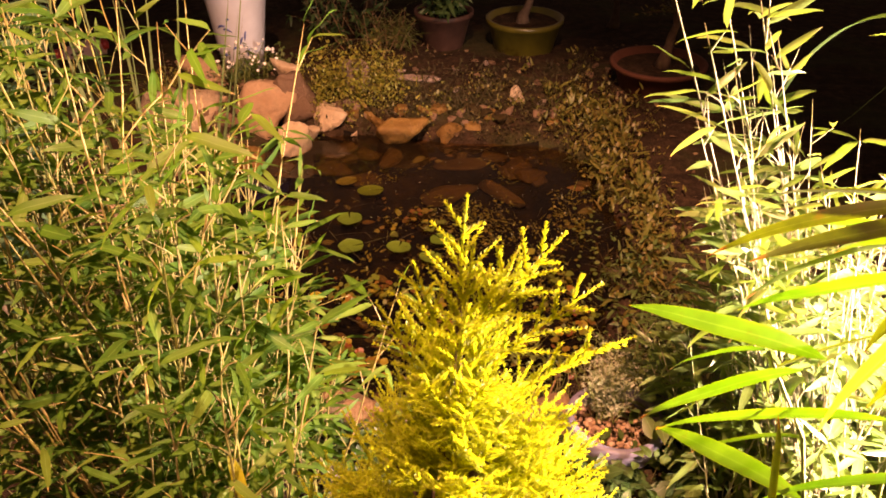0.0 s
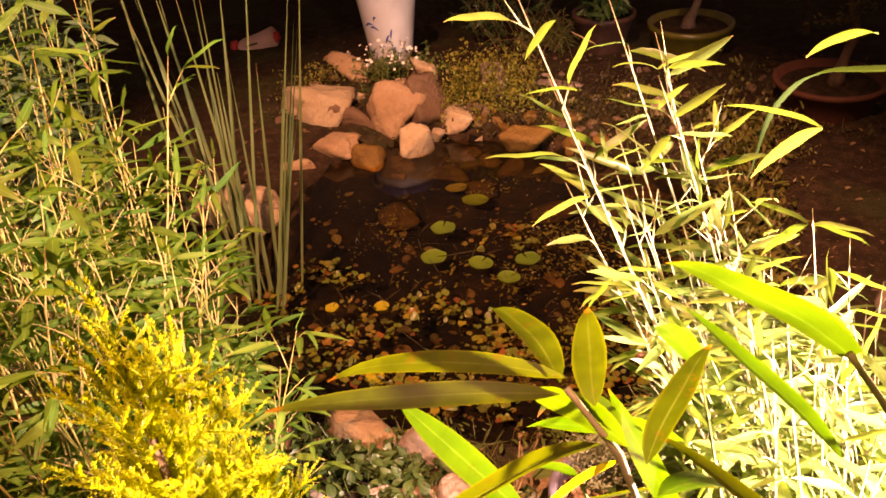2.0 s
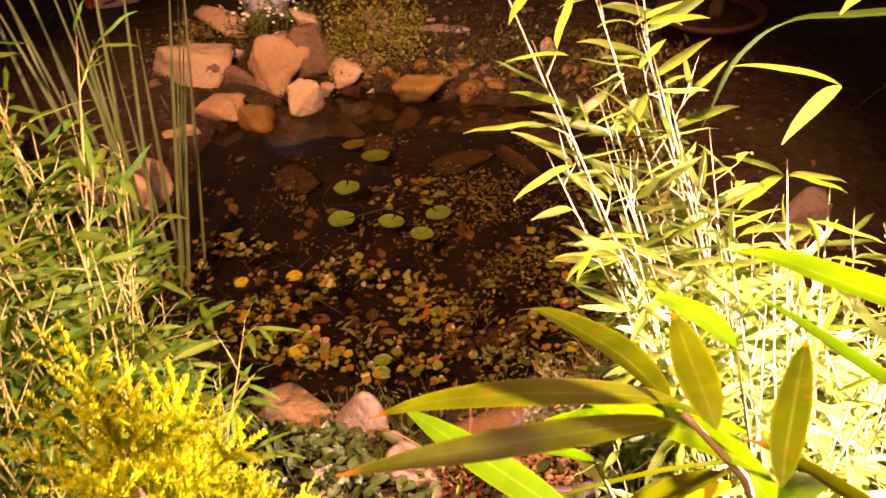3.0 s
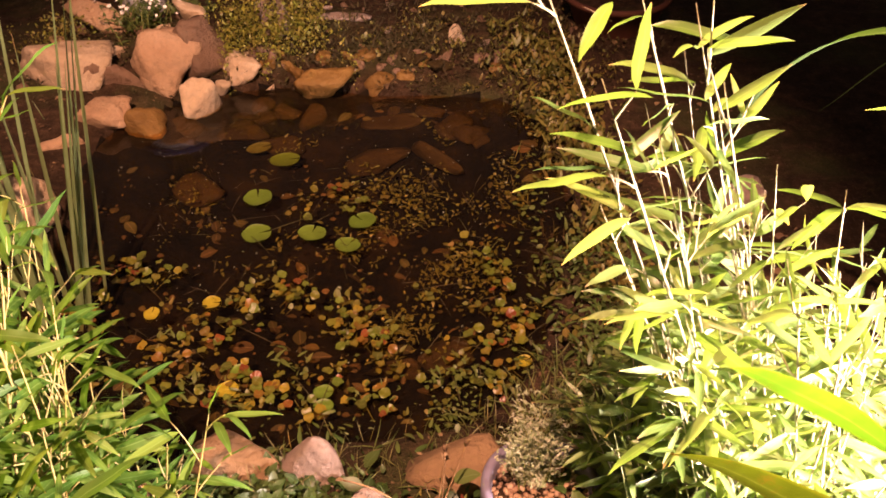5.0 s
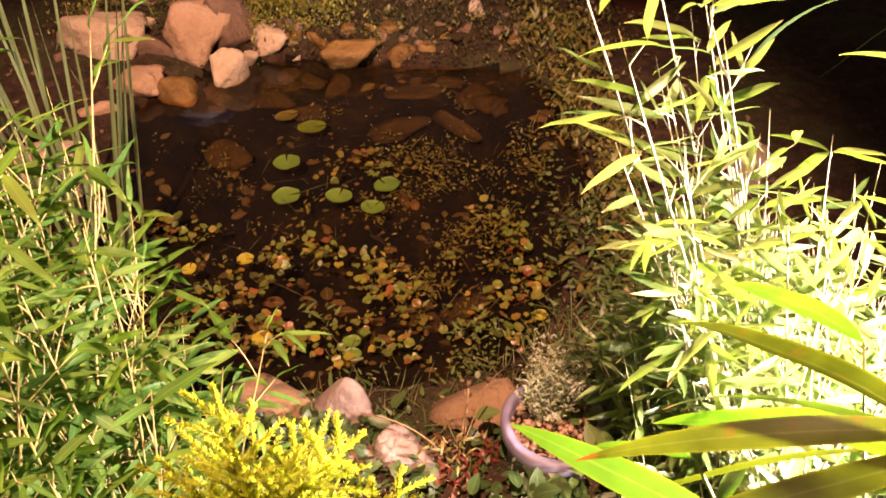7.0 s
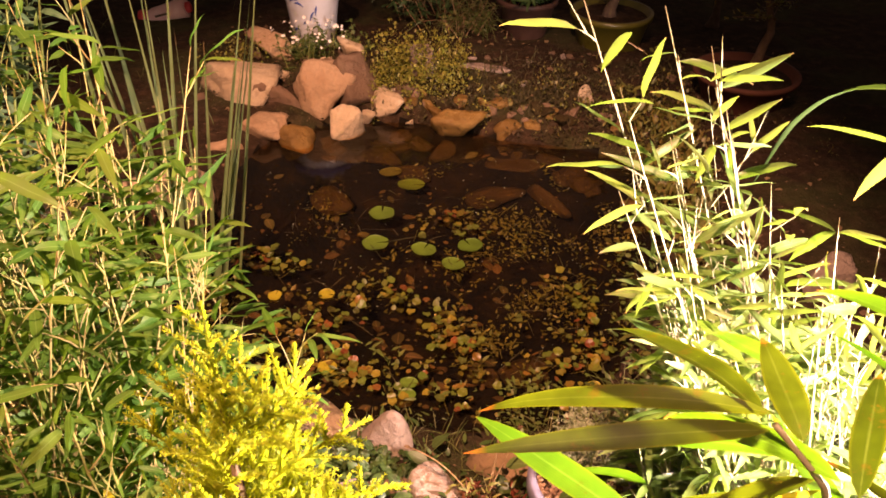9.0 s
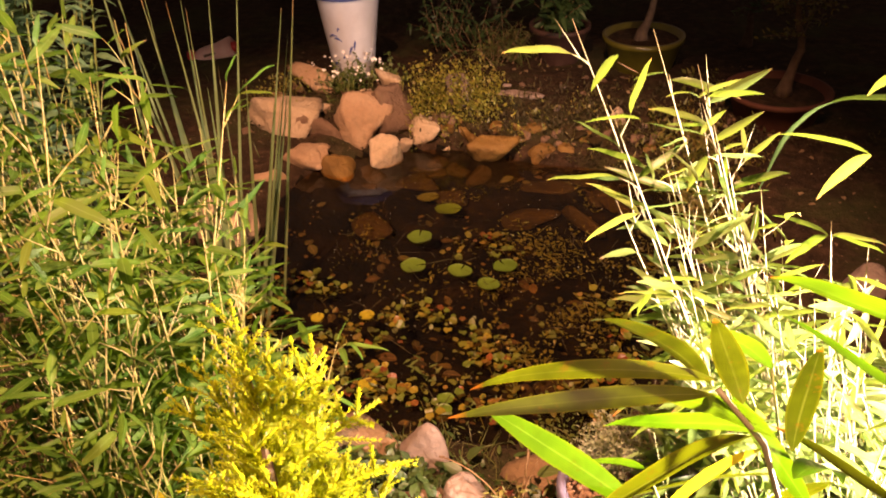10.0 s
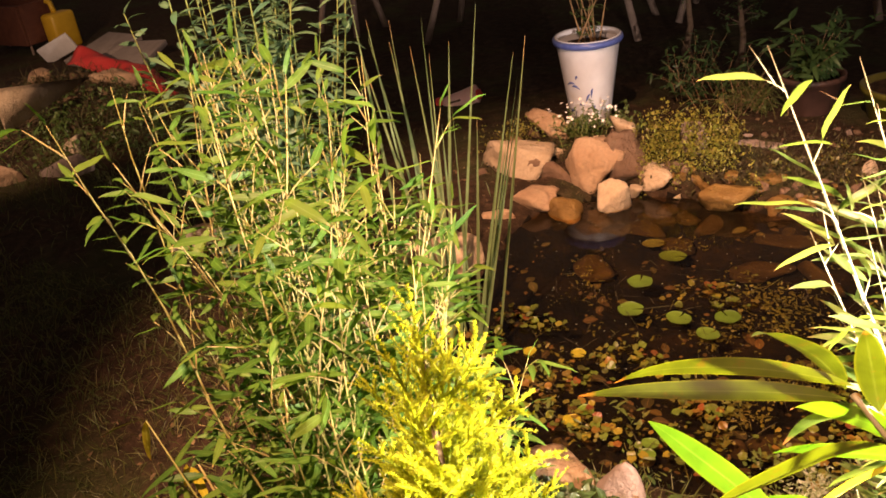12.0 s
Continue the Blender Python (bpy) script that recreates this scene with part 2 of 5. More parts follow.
PAD_LEAF = leaf_material("lily_pad", [(0.105, 0.185, 0.018), (0.145, 0.23, 0.024)], through=0.15, rough=0.4, rib=0.1, mottle=0.3)
SUNK_LITTER = leaf_material("sunken_litter", [(0.08, 0.046, 0.009), (0.05, 0.036, 0.007), (0.13, 0.073, 0.012), (0.075, 0.072, 0.012), (0.025, 0.017, 0.005)], through=0.1, rough=0.8)
DRY_MOSS = leaf_material("dry_moss", [(0.048, 0.030, 0.012), (0.072, 0.055, 0.016), (0.035, 0.020, 0.010), (0.065, 0.064, 0.015)], through=0.15, rough=0.8)
LITTER = leaf_material("leaf_litter", [(0.13, 0.07, 0.035), (0.19, 0.11, 0.055), (0.08, 0.045, 0.022), (0.30, 0.20, 0.10)], through=0.1, rough=0.8)
GRASS = leaf_material("grass_blade", [(0.07, 0.11, 0.025), (0.12, 0.15, 0.035), (0.19, 0.16, 0.06), (0.09, 0.13, 0.03)], through=0.25)
GOLD_SPRAY = leaf_material("golden_cypress", [(0.40, 0.46, 0.030), (0.49, 0.53, 0.040), (0.58, 0.60, 0.060), (0.33, 0.42, 0.028)], through=0.68, rib=0.0, glow=(1.35, 1.3, 0.5))
SILVER_LEAF = leaf_material("silver_leaf", [(0.18, 0.25, 0.12), (0.30, 0.34, 0.22), (0.46, 0.45, 0.36)], through=0.15)
PETAL = plain_material("white_petal", (0.75, 0.70, 0.66), (0.85, 0.80, 0.76), 60, 0.7, 0.1)
BARK = plain_material("bark", (0.085, 0.052, 0.032), (0.18, 0.115, 0.075), 30, 0.9, 0.8)
STALK = plain_material("dry_stalk", (0.20, 0.11, 0.05), (0.34, 0.21, 0.10), 40, 0.8, 0.3)
GREEN_STALK = plain_material("green_stalk", (0.14, 0.19, 0.04), (0.24, 0.25, 0.07), 40, 0.6, 0.2)
PLASTIC_POT = plain_material("grey_violet_plastic", (0.15, 0.135, 0.20), (0.21, 0.185, 0.27), 25, 0.5, 0.15)
GRAVEL = chance_material("clay_gravel", [(0.30, 0.17, 0.10), (0.46, 0.30, 0.19), (0.22, 0.12, 0.08), (0.55, 0.40, 0.29)])
GLAZE_WHITE = plain_material("white_glaze", (0.60, 0.60, 0.66), (0.70, 0.70, 0.76), 12, 0.28, 0.05, 0.0, 0.3)
GLAZE_BLUE = plain_material("blue_glaze", (0.05, 0.08, 0.30), (0.10, 0.14, 0.40), 30, 0.3, 0.05, 0.0, 0.3)
GLAZE_OLIVE = plain_material("olive_glaze", (0.085, 0.075, 0.010), (0.13, 0.11, 0.014), 14, 0.35, 0.2, 0.0, 0.2)
TERRACOTTA = plain_material("terracotta", (0.085, 0.026, 0.015), (0.13, 0.042, 0.022), 16, 0.8, 0.3)
BROWN_CLAY = plain_material("brown_clay", (0.05, 0.022, 0.015), (0.08, 0.036, 0.025), 16, 0.6, 0.3)
RED_SHEET = plain_material("red_sheet", (0.50, 0.03, 0.03), (0.62, 0.06, 0.05), 9, 0.5, 0.3)
SLAB_STONE = plain_material("grey_slab", (0.27, 0.22, 0.20), (0.36, 0.30, 0.27), 14, 0.9, 0.4)
PAPER_WHITE = plain_material("white_plastic", (0.62, 0.60, 0.62), (0.74, 0.72, 0.74), 14, 0.6, 0.1)
YELLOW_PAINT = plain_material("yellow_plastic", (0.60, 0.36, 0.02), (0.70, 0.45, 0.03), 14, 0.45, 0.1)
PINK_WRAP = plain_material("pink_wrapper", (0.82, 0.46, 0.40), (0.86, 0.58, 0.50), 22, 0.5, 0.2)
GREY_WOOD = plain_material("weathered_wood", (0.22, 0.16, 0.13), (0.34, 0.25, 0.21), 16, 0.85, 0.5)

# ---- shapes ----
class Soup:
    """Vertices, faces and leaf coordinates that are gathered into one mesh."""

    def __init__(self):
        self.v, self.f, self.uv, self.count = [], [], [], 0

    def add(self, shape, m=None):
        v, f, uv = shape
        if m is not None:
            a = np.array(m)
            v = v @ a[:3, :3].T + a[:3, 3]
        self.v.append(v), self.uv.append(uv), self.f.append((f, self.count))
        self.count += len(v)
        return self

    def mesh(self, name, material, smooth=True):
        data = bpy.data.meshes.new(name)
        faces = [tuple(i + start for i in face) for f, start in self.f for face in f]
        data.from_pydata(np.concatenate(self.v).tolist(), [], faces)
        layer = data.uv_layers.new(name="UVMap")
        at = np.zeros(len(data.loops), dtype=np.int32)
        data.loops.foreach_get("vertex_index", at)
        layer.data.foreach_set("uv", np.concatenate(self.uv)[at].ravel())
        data.polygons.foreach_set("use_smooth", [smooth] * len(data.polygons))
        data.materials.append(material)
        data.update()
        return data


def blade(length, width, droop=0.25, fold=0.25, steps=6, widest=0.55, twist=0.0, blunt=0.0, wave=0.0, lance=False):
    """A leaf that grows along y from its base, with its face up: widest tells how early it is broadest; lance: a long drawn-out tip."""
    v, uv, f = [], [], []
    for i in range(steps + 1):
        s = i / steps
        w = width * 0.5 * (math.sin(math.pi * min(1, max(0.02, s)) ** widest) ** (0.85 - 0.4 * blunt) if s < 1 else 0.02)
        if lance:
            w = width * 0.5 * max(0.03, 1.98 * s ** 0.62 * (1 - s) ** 0.92)
        bend = droop * s
        y, z = length * (s - 0.25 * droop * s * s), -length * 0.5 * droop * s * s + wave * width * math.sin(9 * s)
        for k in (-1, 0, 1):
            a = twist * s
            x, h = k * w, abs(k) * w * fold
            v.append((x * math.cos(a) - h * math.sin(a), y - h * bend, z + x * math.sin(a) + h * math.cos(a)))
            uv.append((0.5 + 0.5 * k, s))
    for i in range(steps):
        a = 3 * i
        f += [(a, a + 1, a + 4, a + 3), (a + 1, a + 2, a + 5, a + 4)]
    return np.array(v), f, np.array(uv)


def tube(points, radii, sides=6, knots=()):
    """A round stalk through points."""
    points = [Vector(p) for p in points]
    v, uv, f = [], [], []
    for i, p in enumerate(points):
        way = (points[min(i + 1, len(points) - 1)] - points[max(i - 1, 0)]).normalized()
        side = way.cross(Vector((0.31, 0.93, 0.2))).normalized()
        up = way.cross(side)
        for k in range(sides):
            a = 2 * math.pi * k / sides
            v.append(p + (side * math.cos(a) + up * math.sin(a)) * radii[i])
            uv.append((k / sides, i / max(1, len(points) - 1)))
    for i in range(len(points) - 1):
        for k in range(sides):
            a, b = i * sides + k, i * sides + (k + 1) % sides
            f.append((a, b, b + sides, a + sides))
    f += [tuple(range(sides))[::-1], tuple((len(points) - 1) * sides + k for k in range(sides))]
    return np.array([tuple(p) for p in v]), f, np.array(uv)


def lathe(profile, sides=48):
    """A turned shape from (radius, height) pairs."""
    v, uv, f = [], [], []
    for i, (r, z) in enumerate(profile):
        for k in range(sides):
            a = 2 * math.pi * k / sides
            v.append((r * math.cos(a), r * math.sin(a), z)), uv.append((k / sides, i / len(profile)))
    for i in range(len(profile) - 1):
        for k in range(sides):
            a, b = i * sides + k, i * sides + (k + 1) % sides
            f.append((a, b, b + sides, a + sides))
    return np.array(v), f, np.array(uv)


def box_shape(x, y, z, edge=0.006):
    """A bevelled block that stands on its base."""
    bm = bmesh.new()
    bmesh.ops.create_cube(bm, size=1, matrix=Matrix.Translation((0, 0, z / 2)) @ Matrix.Diagonal((x, y, z, 1)))
    bmesh.ops.bevel(bm, geom=bm.edges[:], offset=min(edge, 0.3 * min(x, y, z)), segments=2, affect="EDGES", profile=0.5)
    bm.verts.index_update()
    shape = np.array([tuple(q.co) for q in bm.verts]), [tuple(q.index for q in face.verts) for face in bm.faces], np.zeros((len(bm.verts), 2))
    bm.free()
    return shape


def ball_shape(level):
    bm = bmesh.new()
    bmesh.ops.create_icosphere(bm, subdivisions=level, radius=1)
    bm.verts.index_update()
    shape = np.array([tuple(q.co) for q in bm.verts]), [tuple(q.index for q in face.verts) for face in bm.faces], np.zeros((len(bm.verts), 2))
    bm.free()
    return shape


BALLS = {k: ball_shape(k) for k in (1, 2, 4)}


def rock_shape(size, seed, level=4, facets=9, rough=0.05, round_=9.0):
    """A weathered stone: a ball cut by planes, softened and roughened; it fills the size given and rests on z = 0."""
    rng = np.random.default_rng(seed)
    v, f, uv = BALLS[level]
    n = rng.normal(size=(facets, 3))
    n = np.concatenate([n / np.linalg.norm(n, axis=1)[:, None], [[0, 0, -1], [0, 0, 1]]])
    d = np.concatenate([rng.uniform(0.62, 0.95, facets), [0.75, 0.85]])
    reach = np.clip((v @ n.T) / d, 1e-3, None)
    r = 1 / (np.sum(reach ** round_, axis=1) ** (1 / round_))
    r = r * np.array([1 + rough * (noise.noise(Vector(p * 2.1 + seed)) + 0.5 * noise.noise(Vector(p * 6.3 - seed))) for p in v])
    w = v * r[:, None]
    low, high = w.min(0), w.max(0)
    w = (w - (low + high) / 2) / (high - low) * np.array(size)
    w[:, 2] += size[2] / 2
    return w, f, uv


def turn(v, up=None):
    """A frame whose y runs along v, with z as near to up as can be."""
    y = Vector(v).normalized()
    z = Vector(up or (0, 0, 1))
    x = y.cross(z)
    if x.length < 1e-3:
        x = y.cross(Vector((1, 0, 0)))
    x.normalize()
    z = x.cross(y)
    return Matrix((x, y, z)).transposed().to_4x4()


def thing(name, where, label, category, group="", kind=""):
    ob = new(name)
    ob.empty_display_size = 0.05
    ob.location = where
    return tagged(ob, label, category, group, kind)


def part(name, soup, material, parent, label="", smooth=True):
    """One mesh object under a thing or part; the soup is in the parent's own coordinates."""
    data = soup if isinstance(soup, bpy.types.Mesh) else soup.mesh(name, material, smooth)
    ob = new(name, data)
    ob.parent = parent
    return tagged(ob, label)


def piece(name, data, parent, m):
    """A piece that shares its mesh with others, at m in the parent's coordinates."""
    ob = new(name, data)
    ob.parent = parent
    ob.matrix_basis = m
    return ob


def single(name, soup, material, where, label, category, group="", kind="", smooth=True):
    """A thing that is one mesh."""
    ob = new(name, soup.mesh(name, material, smooth))
    ob.location = where
    return tagged(ob, label, category, group, kind)


rnd = random.Random(7)


def spread(a, b):
    return rnd.uniform(a, b)


def gauss(s):
    return rnd.gauss(0, s)


# ---- ground, pond ----
POND = (-0.155, 2.655, 0.785, 0.865)


def pond_reach(x, y):
    """1 on the pond's rim, less inside it."""
    cx, cy, rx, ry = POND
    a = math.atan2(y - cy, x - cx)
    wob = 1 + 0.05 * math.sin(3 * a + 0.6) + 0.03 * math.sin(7 * a + 2.0)
    return ((abs(x - cx) / rx) ** 3.2 + (abs(y - cy) / ry) ** 3.2) ** (1 / 3.2) / wob


def smooth_step(a, b, x):
    t = min(1, max(0, (x - a) / (b - a)))
    return t * t * (3 - 2 * t)


def height(x, y):
    s = pond_reach(x, y)
    far = math.hypot(x, y - 2)
    rough = 0.018 * noise.noise(Vector((x * 5, y * 5, 0))) + 0.008 * noise.noise(Vector((x * 17, y * 17, 3)))
    bank = 0.045 * smooth_step(0.97, 1.2, s) + 0.01
    bank += 0.07 * math.exp(-(((x + 0.85) / 0.6) ** 2 + ((y - 3.85) / 0.3) ** 2))
    bank += 0.03 * math.exp(-(((x - 0.4) / 0.9) ** 2 + ((y - 4.1) / 0.5) ** 2))
    bank += 0.20 * math.exp(-(((x + 4.9) / 0.9) ** 2 + ((y - 3.7) / 0.6) ** 2))
    bank += 0.13 * math.exp(-(((x - 0.46) / 0.15) ** 2 + ((y - 1.42) / 0.15) ** 2))
    shelf = 0.10 * smooth_step(1.02, 0.94, s)
    deep = 0.30 * smooth_step(0.97, 0.5, s) * (0.35 + 0.65 * smooth_step(2.05, 2.5, y))
    fade = 1 - smooth_step(9, 14, far)
    return (bank - shelf - deep) + rough * (0.4 + 0.6 * fade)


def lines(low, high, fine_low, fine_high, step):
    """Grid lines: fine in the middle, wider and wider outside."""
    xs = list(np.arange(fine_low, fine_high, step))
    for end, way in ((low, -1), (high, 1)):
        x, d = (fine_low if way < 0 else xs[-1]), step
        while way * (end - x) > 0:
            d *= 1.22
            x += way * d
            xs.append(x)
    return sorted(xs)


def build_ground():
    xs, ys = lines(-45, 45, -1.7, 1.4, 0.028), lines(-30, 60, 1.2, 4.6, 0.028)
    v = np.array([(x, y, height(x, y)) for y in ys for x in xs])
    w = len(xs)
    f = [(j * w + i, j * w + i + 1, (j + 1) * w + i + 1, (j + 1) * w + i) for j in range(len(ys) - 1) for i in range(w - 1)]
    ob = new("ground", Soup().add((v, f, v[:, :2])).mesh("ground", SOIL))
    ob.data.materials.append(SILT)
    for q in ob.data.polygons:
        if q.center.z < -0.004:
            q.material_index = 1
    tagged(ob, "dark damp garden soil with a pond hollow", "ground", kind="structure")


def build_water():
    cx, cy, rx, ry = POND
    v, f = [(cx, cy, 0.0)], []
    n = 96
    for ring in range(1, 13):
        for k in range(n):
            a = 2 * math.pi * k / n
            x, y = math.cos(a), math.sin(a)
            s = 1.1 * ring / 12 / (abs(x) ** 3.2 + abs(y) ** 3.2) ** (1 / 3.2)
            v.append((cx + rx * s * x, cy + ry * s * y, 0.0))
    f += [(0, 1 + k, 1 + (k + 1) % n) for k in range(n)]
    f += [(1 + r * n + k, 1 + (r + 1) * n + k, 1 + (r + 1) * n + (k + 1) % n, 1 + r * n + (k + 1) % n) for r in range(11) for k in range(n)]
    v = np.array(v)
    ob = new("water", Soup().add((v, f, v[:, :2])).mesh("water", WATER))
    ob.visible_shadow = False
    tagged(ob, "still clear brown pond water", "water", kind="structure")


build_ground()
build_water()


# ---- stones ----
def stone(name, x, y, size, material, label, seed, turn_z=0.0, tilt=(0, 0), sink=0.15, z=None, facets=8, rough=0.13, round_=12.0, taper=0.0, group="stones round the pond"):
    v, f, uv = rock_shape(size, seed, 4, facets, rough, round_)
    v[:, 0] *= 1 - taper * v[:, 2] / size[2]
    ob = new(name, Soup().add((v, f, uv)).mesh(name, material))
    base = height(x, y) if z is None else z
    ob.matrix_basis = pose(x, y, base - sink * size[2], tilt[0], tilt[1], turn_z)
    return tagged(ob, label, "stone", group)


PALE, ORANGE, BROWN, OCHRE, GREY, SUNK = PALE_STONE, SANDSTONE, BROWN_STONE, OCHRE_STONE, GREY_STONE, SUNK_STONE
stone("stone", -1.20, 3.51, (0.40, 0.24, 0.18), PALE, "long pale orange boulder on the far bank", 17, -4, (-6, 4), 0.08, 0.03, facets=6, round_=14.0)
stone("stone", -0.815, 3.49, (0.215, 0.22, 0.265), ORANGE, "large orange sandstone boulder leaning back on the bank", 24, 6, (-20, 2), 0.06, 0.0, facets=10, taper=-0.55)
stone("stone", -1.00, 3.50, (0.26, 0.22, 0.20), BROWN, "rough brown stone between larger boulders", 31, 20, (-8, 0), 0.1, -0.03, rough=0.2)
stone("stone", -1.00, 3.25, (0.25, 0.15, 0.10), ORANGE, "flat orange stone at the water's edge", 45, -4, (0, -4), 0.1, 0.0, facets=11)
stone("stone", -0.835, 3.25, (0.16, 0.15, 0.13), OCHRE, "rounded ochre stone half under water", 52, 0, (0, 0), 0.3, -0.01, facets=12, round_=5.0)
stone("stone", -0.665, 3.345, (0.165, 0.14, 0.165), PALE, "pointed pale stone at the water's edge", 61, 10, (-12, 14), 0.1, -0.01)
stone("stone", -0.595, 3.47, (0.075, 0.07, 0.07), PALE, "small pale stone beside boulders", 72, 10, (0, 0), 0.1, 0.0)
stone("stone", -0.66, 3.56, (0.22, 0.16, 0.26), BROWN, "brown grey stone beside the leaning boulder", 83, 30, (-10, 0), 0.1, 0.03)
stone("stone", -0.55, 3.56, (0.18, 0.14, 0.13), PALE, "pale stone at the water's edge", 94, -20, (-14, 10), 0.08, 0.0)
stone("stone", -0.195, 3.47, (0.24, 0.17, 0.14), OCHRE, "wet ochre stone on the far water's edge", 105, 6, (0, 0), 0.25, 0.01, facets=11, round_=6.0)
stone("stone", -0.06, 3.64, (0.13, 0.11, 0.10), OCHRE, "small ochre stone on the far water's edge", 116, 30, (-12, 8), 0.2, 0.02, facets=11, round_=6.0)
stone("stone", 0.01, 3.50, (0.12, 0.10, 0.09), OCHRE, "small wet stone on the far water's edge", 127, 0, (0, 0), 0.2, 0.0, facets=11, round_=6.0)
stone("stone", 0.11, 3.53, (0.10, 0.09, 0.08), OCHRE, "small wet brown stone at the water's edge", 138, 60, (0, 0), 0.2, 0.0, facets=11, round_=6.0)
stone("stone", -1.07, 3.06, (0.14, 0.11, 0.08), ORANGE, "small orange stone at the pond's edge", 149, 15, (0, 0), 0.15, 0.0)
stone("stone", -0.42, 3.505, (0.03, 0.028, 0.025), PALE, "pale pebble at the water's edge", 150, 0, (0, 0), 0.1, 0.0)
stone("stone", -0.775, 3.80, (0.19, 0.15, 0.125), PALE, "pale stone on top of the bank", 161, -12, (-8, 6), 0.1, 0.12)
stone("stone", -1.18, 3.85, (0.26, 0.16, 0.12), ORANGE, "brown orange stone behind the boulders", 172, 8, (0, 0), 0.1, 0.12)
stone("stone", -0.455, 3.80, (0.15, 0.10, 0.17), GREY, "upright grey pink stone on the far bank", 183, -10, (-8, 14), 0.12, 0.10)
stone("stone", -0.18, 3.97, (0.26, 0.10, 0.05), GREY, "flat pale slab lying on the soil", 194, 6, (0, 0), 0.1, 0.065)
stone("stone", 0.30, 3.78, (0.085, 0.07, 0.10), PALE, "small pale upright stone on the soil", 205, 20, (0, 8), 0.12, 0.055)
stone("stone", -1.13, 2.57, (0.44, 0.24, 0.19), PALE, "large pale stone on the pond's bank beside reeds", 216, 24, (-6, 4), 0.1, 0.0)
stone("stone", -1.36, 2.38, (0.22, 0.18, 0.12), ORANGE, "reddish stone on the bank beside reeds", 227, -14, (0, 0), 0.1, 0.02)
stone("stone", 1.13, 2.58, (0.17, 0.14, 0.15), GREY, "grey pink stone behind the bamboo", 238, 10, (0, 0), 0.1, 0.03)
stone("stone", -1.25, 2.12, (0.36, 0.28, 0.24), ORANGE, "orange boulder behind the bamboo", 249, 25, (0, 0), 0.1, 0.03)
stone("stone", -1.18, 1.86, (0.20, 0.16, 0.12), ORANGE, "orange stone behind the bamboo", 250, -30, (0, 0), 0.1, 0.03)
stone("stone", -1.62, 2.30, (0.26, 0.2, 0.14), ORANGE, "orange stone in the bed behind the bamboo", 251, -30, (0, 0), 0.1, 0.03)
stone("stone", -2.28, 2.40, (0.28, 0.2, 0.12), ORANGE, "brown orange stone in the garden bed", 252, 10, (0, 0), 0.1, 0.03)
stone("stone", -0.025, 1.675, (0.175, 0.12, 0.180), GREY, "rounded grey pink stone standing at the pond's near edge", 268, 8, (-12, 5), 0.08, 0.015, facets=14, rough=0.06, round_=5.0, taper=0.46)
stone("stone", -0.185, 1.70, (0.22, 0.13, 0.085), TAN_STONE, "low grey brown stone at the pond's near edge", 274, 10, (-6, 6), 0.1, 0.02)
stone("stone", -0.11, 1.645, (0.05, 0.04, 0.07), PALE, "small pale stone wedged between two larger ones", 285, 0, (0, 14), 0.1, 0.02)
stone("stone", 0.135, 1.525, (0.165, 0.13, 0.12), GREY, "pale pink stone on the near bank", 299, 20, (-6, 8), 0.12, 0.03, facets=11, round_=8.0, taper=0.3)
stone("stone", 0.02, 1.54, (0.13, 0.12, 0.07), BROWN, "brown stone on the near bank", 297, 50, (0, 0), 0.15, 0.03)
stone("stone", 0.295, 1.685, (0.23, 0.17, 0.145), TAN_STONE, "broad smooth brown stone at the near edge", 307, -8, (-4, 0), 0.08, 0.0, facets=12, round_=4.0)
stone("stone", 0.605, 1.705, (0.23, 0.13, 0.085), PALE, "pale flat slab beside the small pot", 318, 4, (-10, -4), 0.1, 0.05)
stone("stone", -0.07, 1.52, (0.05, 0.045, 0.045), GREY, "small stone on the near bank", 329, 0, (0, 0), 0.2, 0.05)
stone("stone", 0.36, 1.36, (0.12, 0.09, 0.08), PALE, "pale stone on the near bank in front of the pot", 331, 30, (0, 8), 0.15, 0.06, round_=8.0)
stone("stone", -0.21, 1.48, (0.07, 0.055, 0.05), GREY, "small grey stone on the near bank", 330, 0, (0, 0), 0.2, 0.05)
stone("stone", -0.62, 3.02, (0.17, 0.19, 0.10), SUNK, "rounded stone lying under the water", 347, 20, (0, 0), 0.0, -0.285, facets=14, rough=0.1, round_=4.0)
stone("stone", 0.02, 3.14, (0.24, 0.12, 0.11), SUNK, "flat stone lying under the water", 351, 0, (0, 0), 0.0, -0.240, round_=5.0)
stone("stone", 0.06, 3.36, (0.26, 0.16, 0.09), SUNK, "flat slab just under the water", 362, 5, (0, 0), 0.0, -0.170, round_=5.0)
stone("stone", -0.34, 3.22, (0.16, 0.12, 0.10), SUNK, "stone under the water by the far edge", 373, 35, (0, 0), 0.0, -0.220, round_=5.0)
stone("stone", 0.235, 3.12, (0.22, 0.14, 0.12), SUNK, "ochre stone under the water", 384, -10, (0, 0), 0.0, -0.175, round_=5.0)
stone("stone", 0.27, 2.16, (0.15, 0.15, 0.12), SUNK, "rounded stone under shallow water", 395, 0, (0, 0), 0.0, -0.195, round_=5.0)
stone("stone", 0.13, 2.09, (0.13, 0.10, 0.10), SUNK, "small rounded stone under shallow water", 406, 40, (0, 0), 0.0, -0.175, round_=5.0)
stone("stone", -0.25, 3.40, (0.18, 0.12, 0.09), SUNK, "ochre stone under the water by the edge", 407, 40, (0, 0), 0.0, -0.160, round_=5.0)
stone("stone", -0.50, 3.30, (0.20, 0.14, 0.10), SUNK, "brown stone under the water by the edge", 408, 10, (0, 0), 0.0, -0.170, round_=5.0)
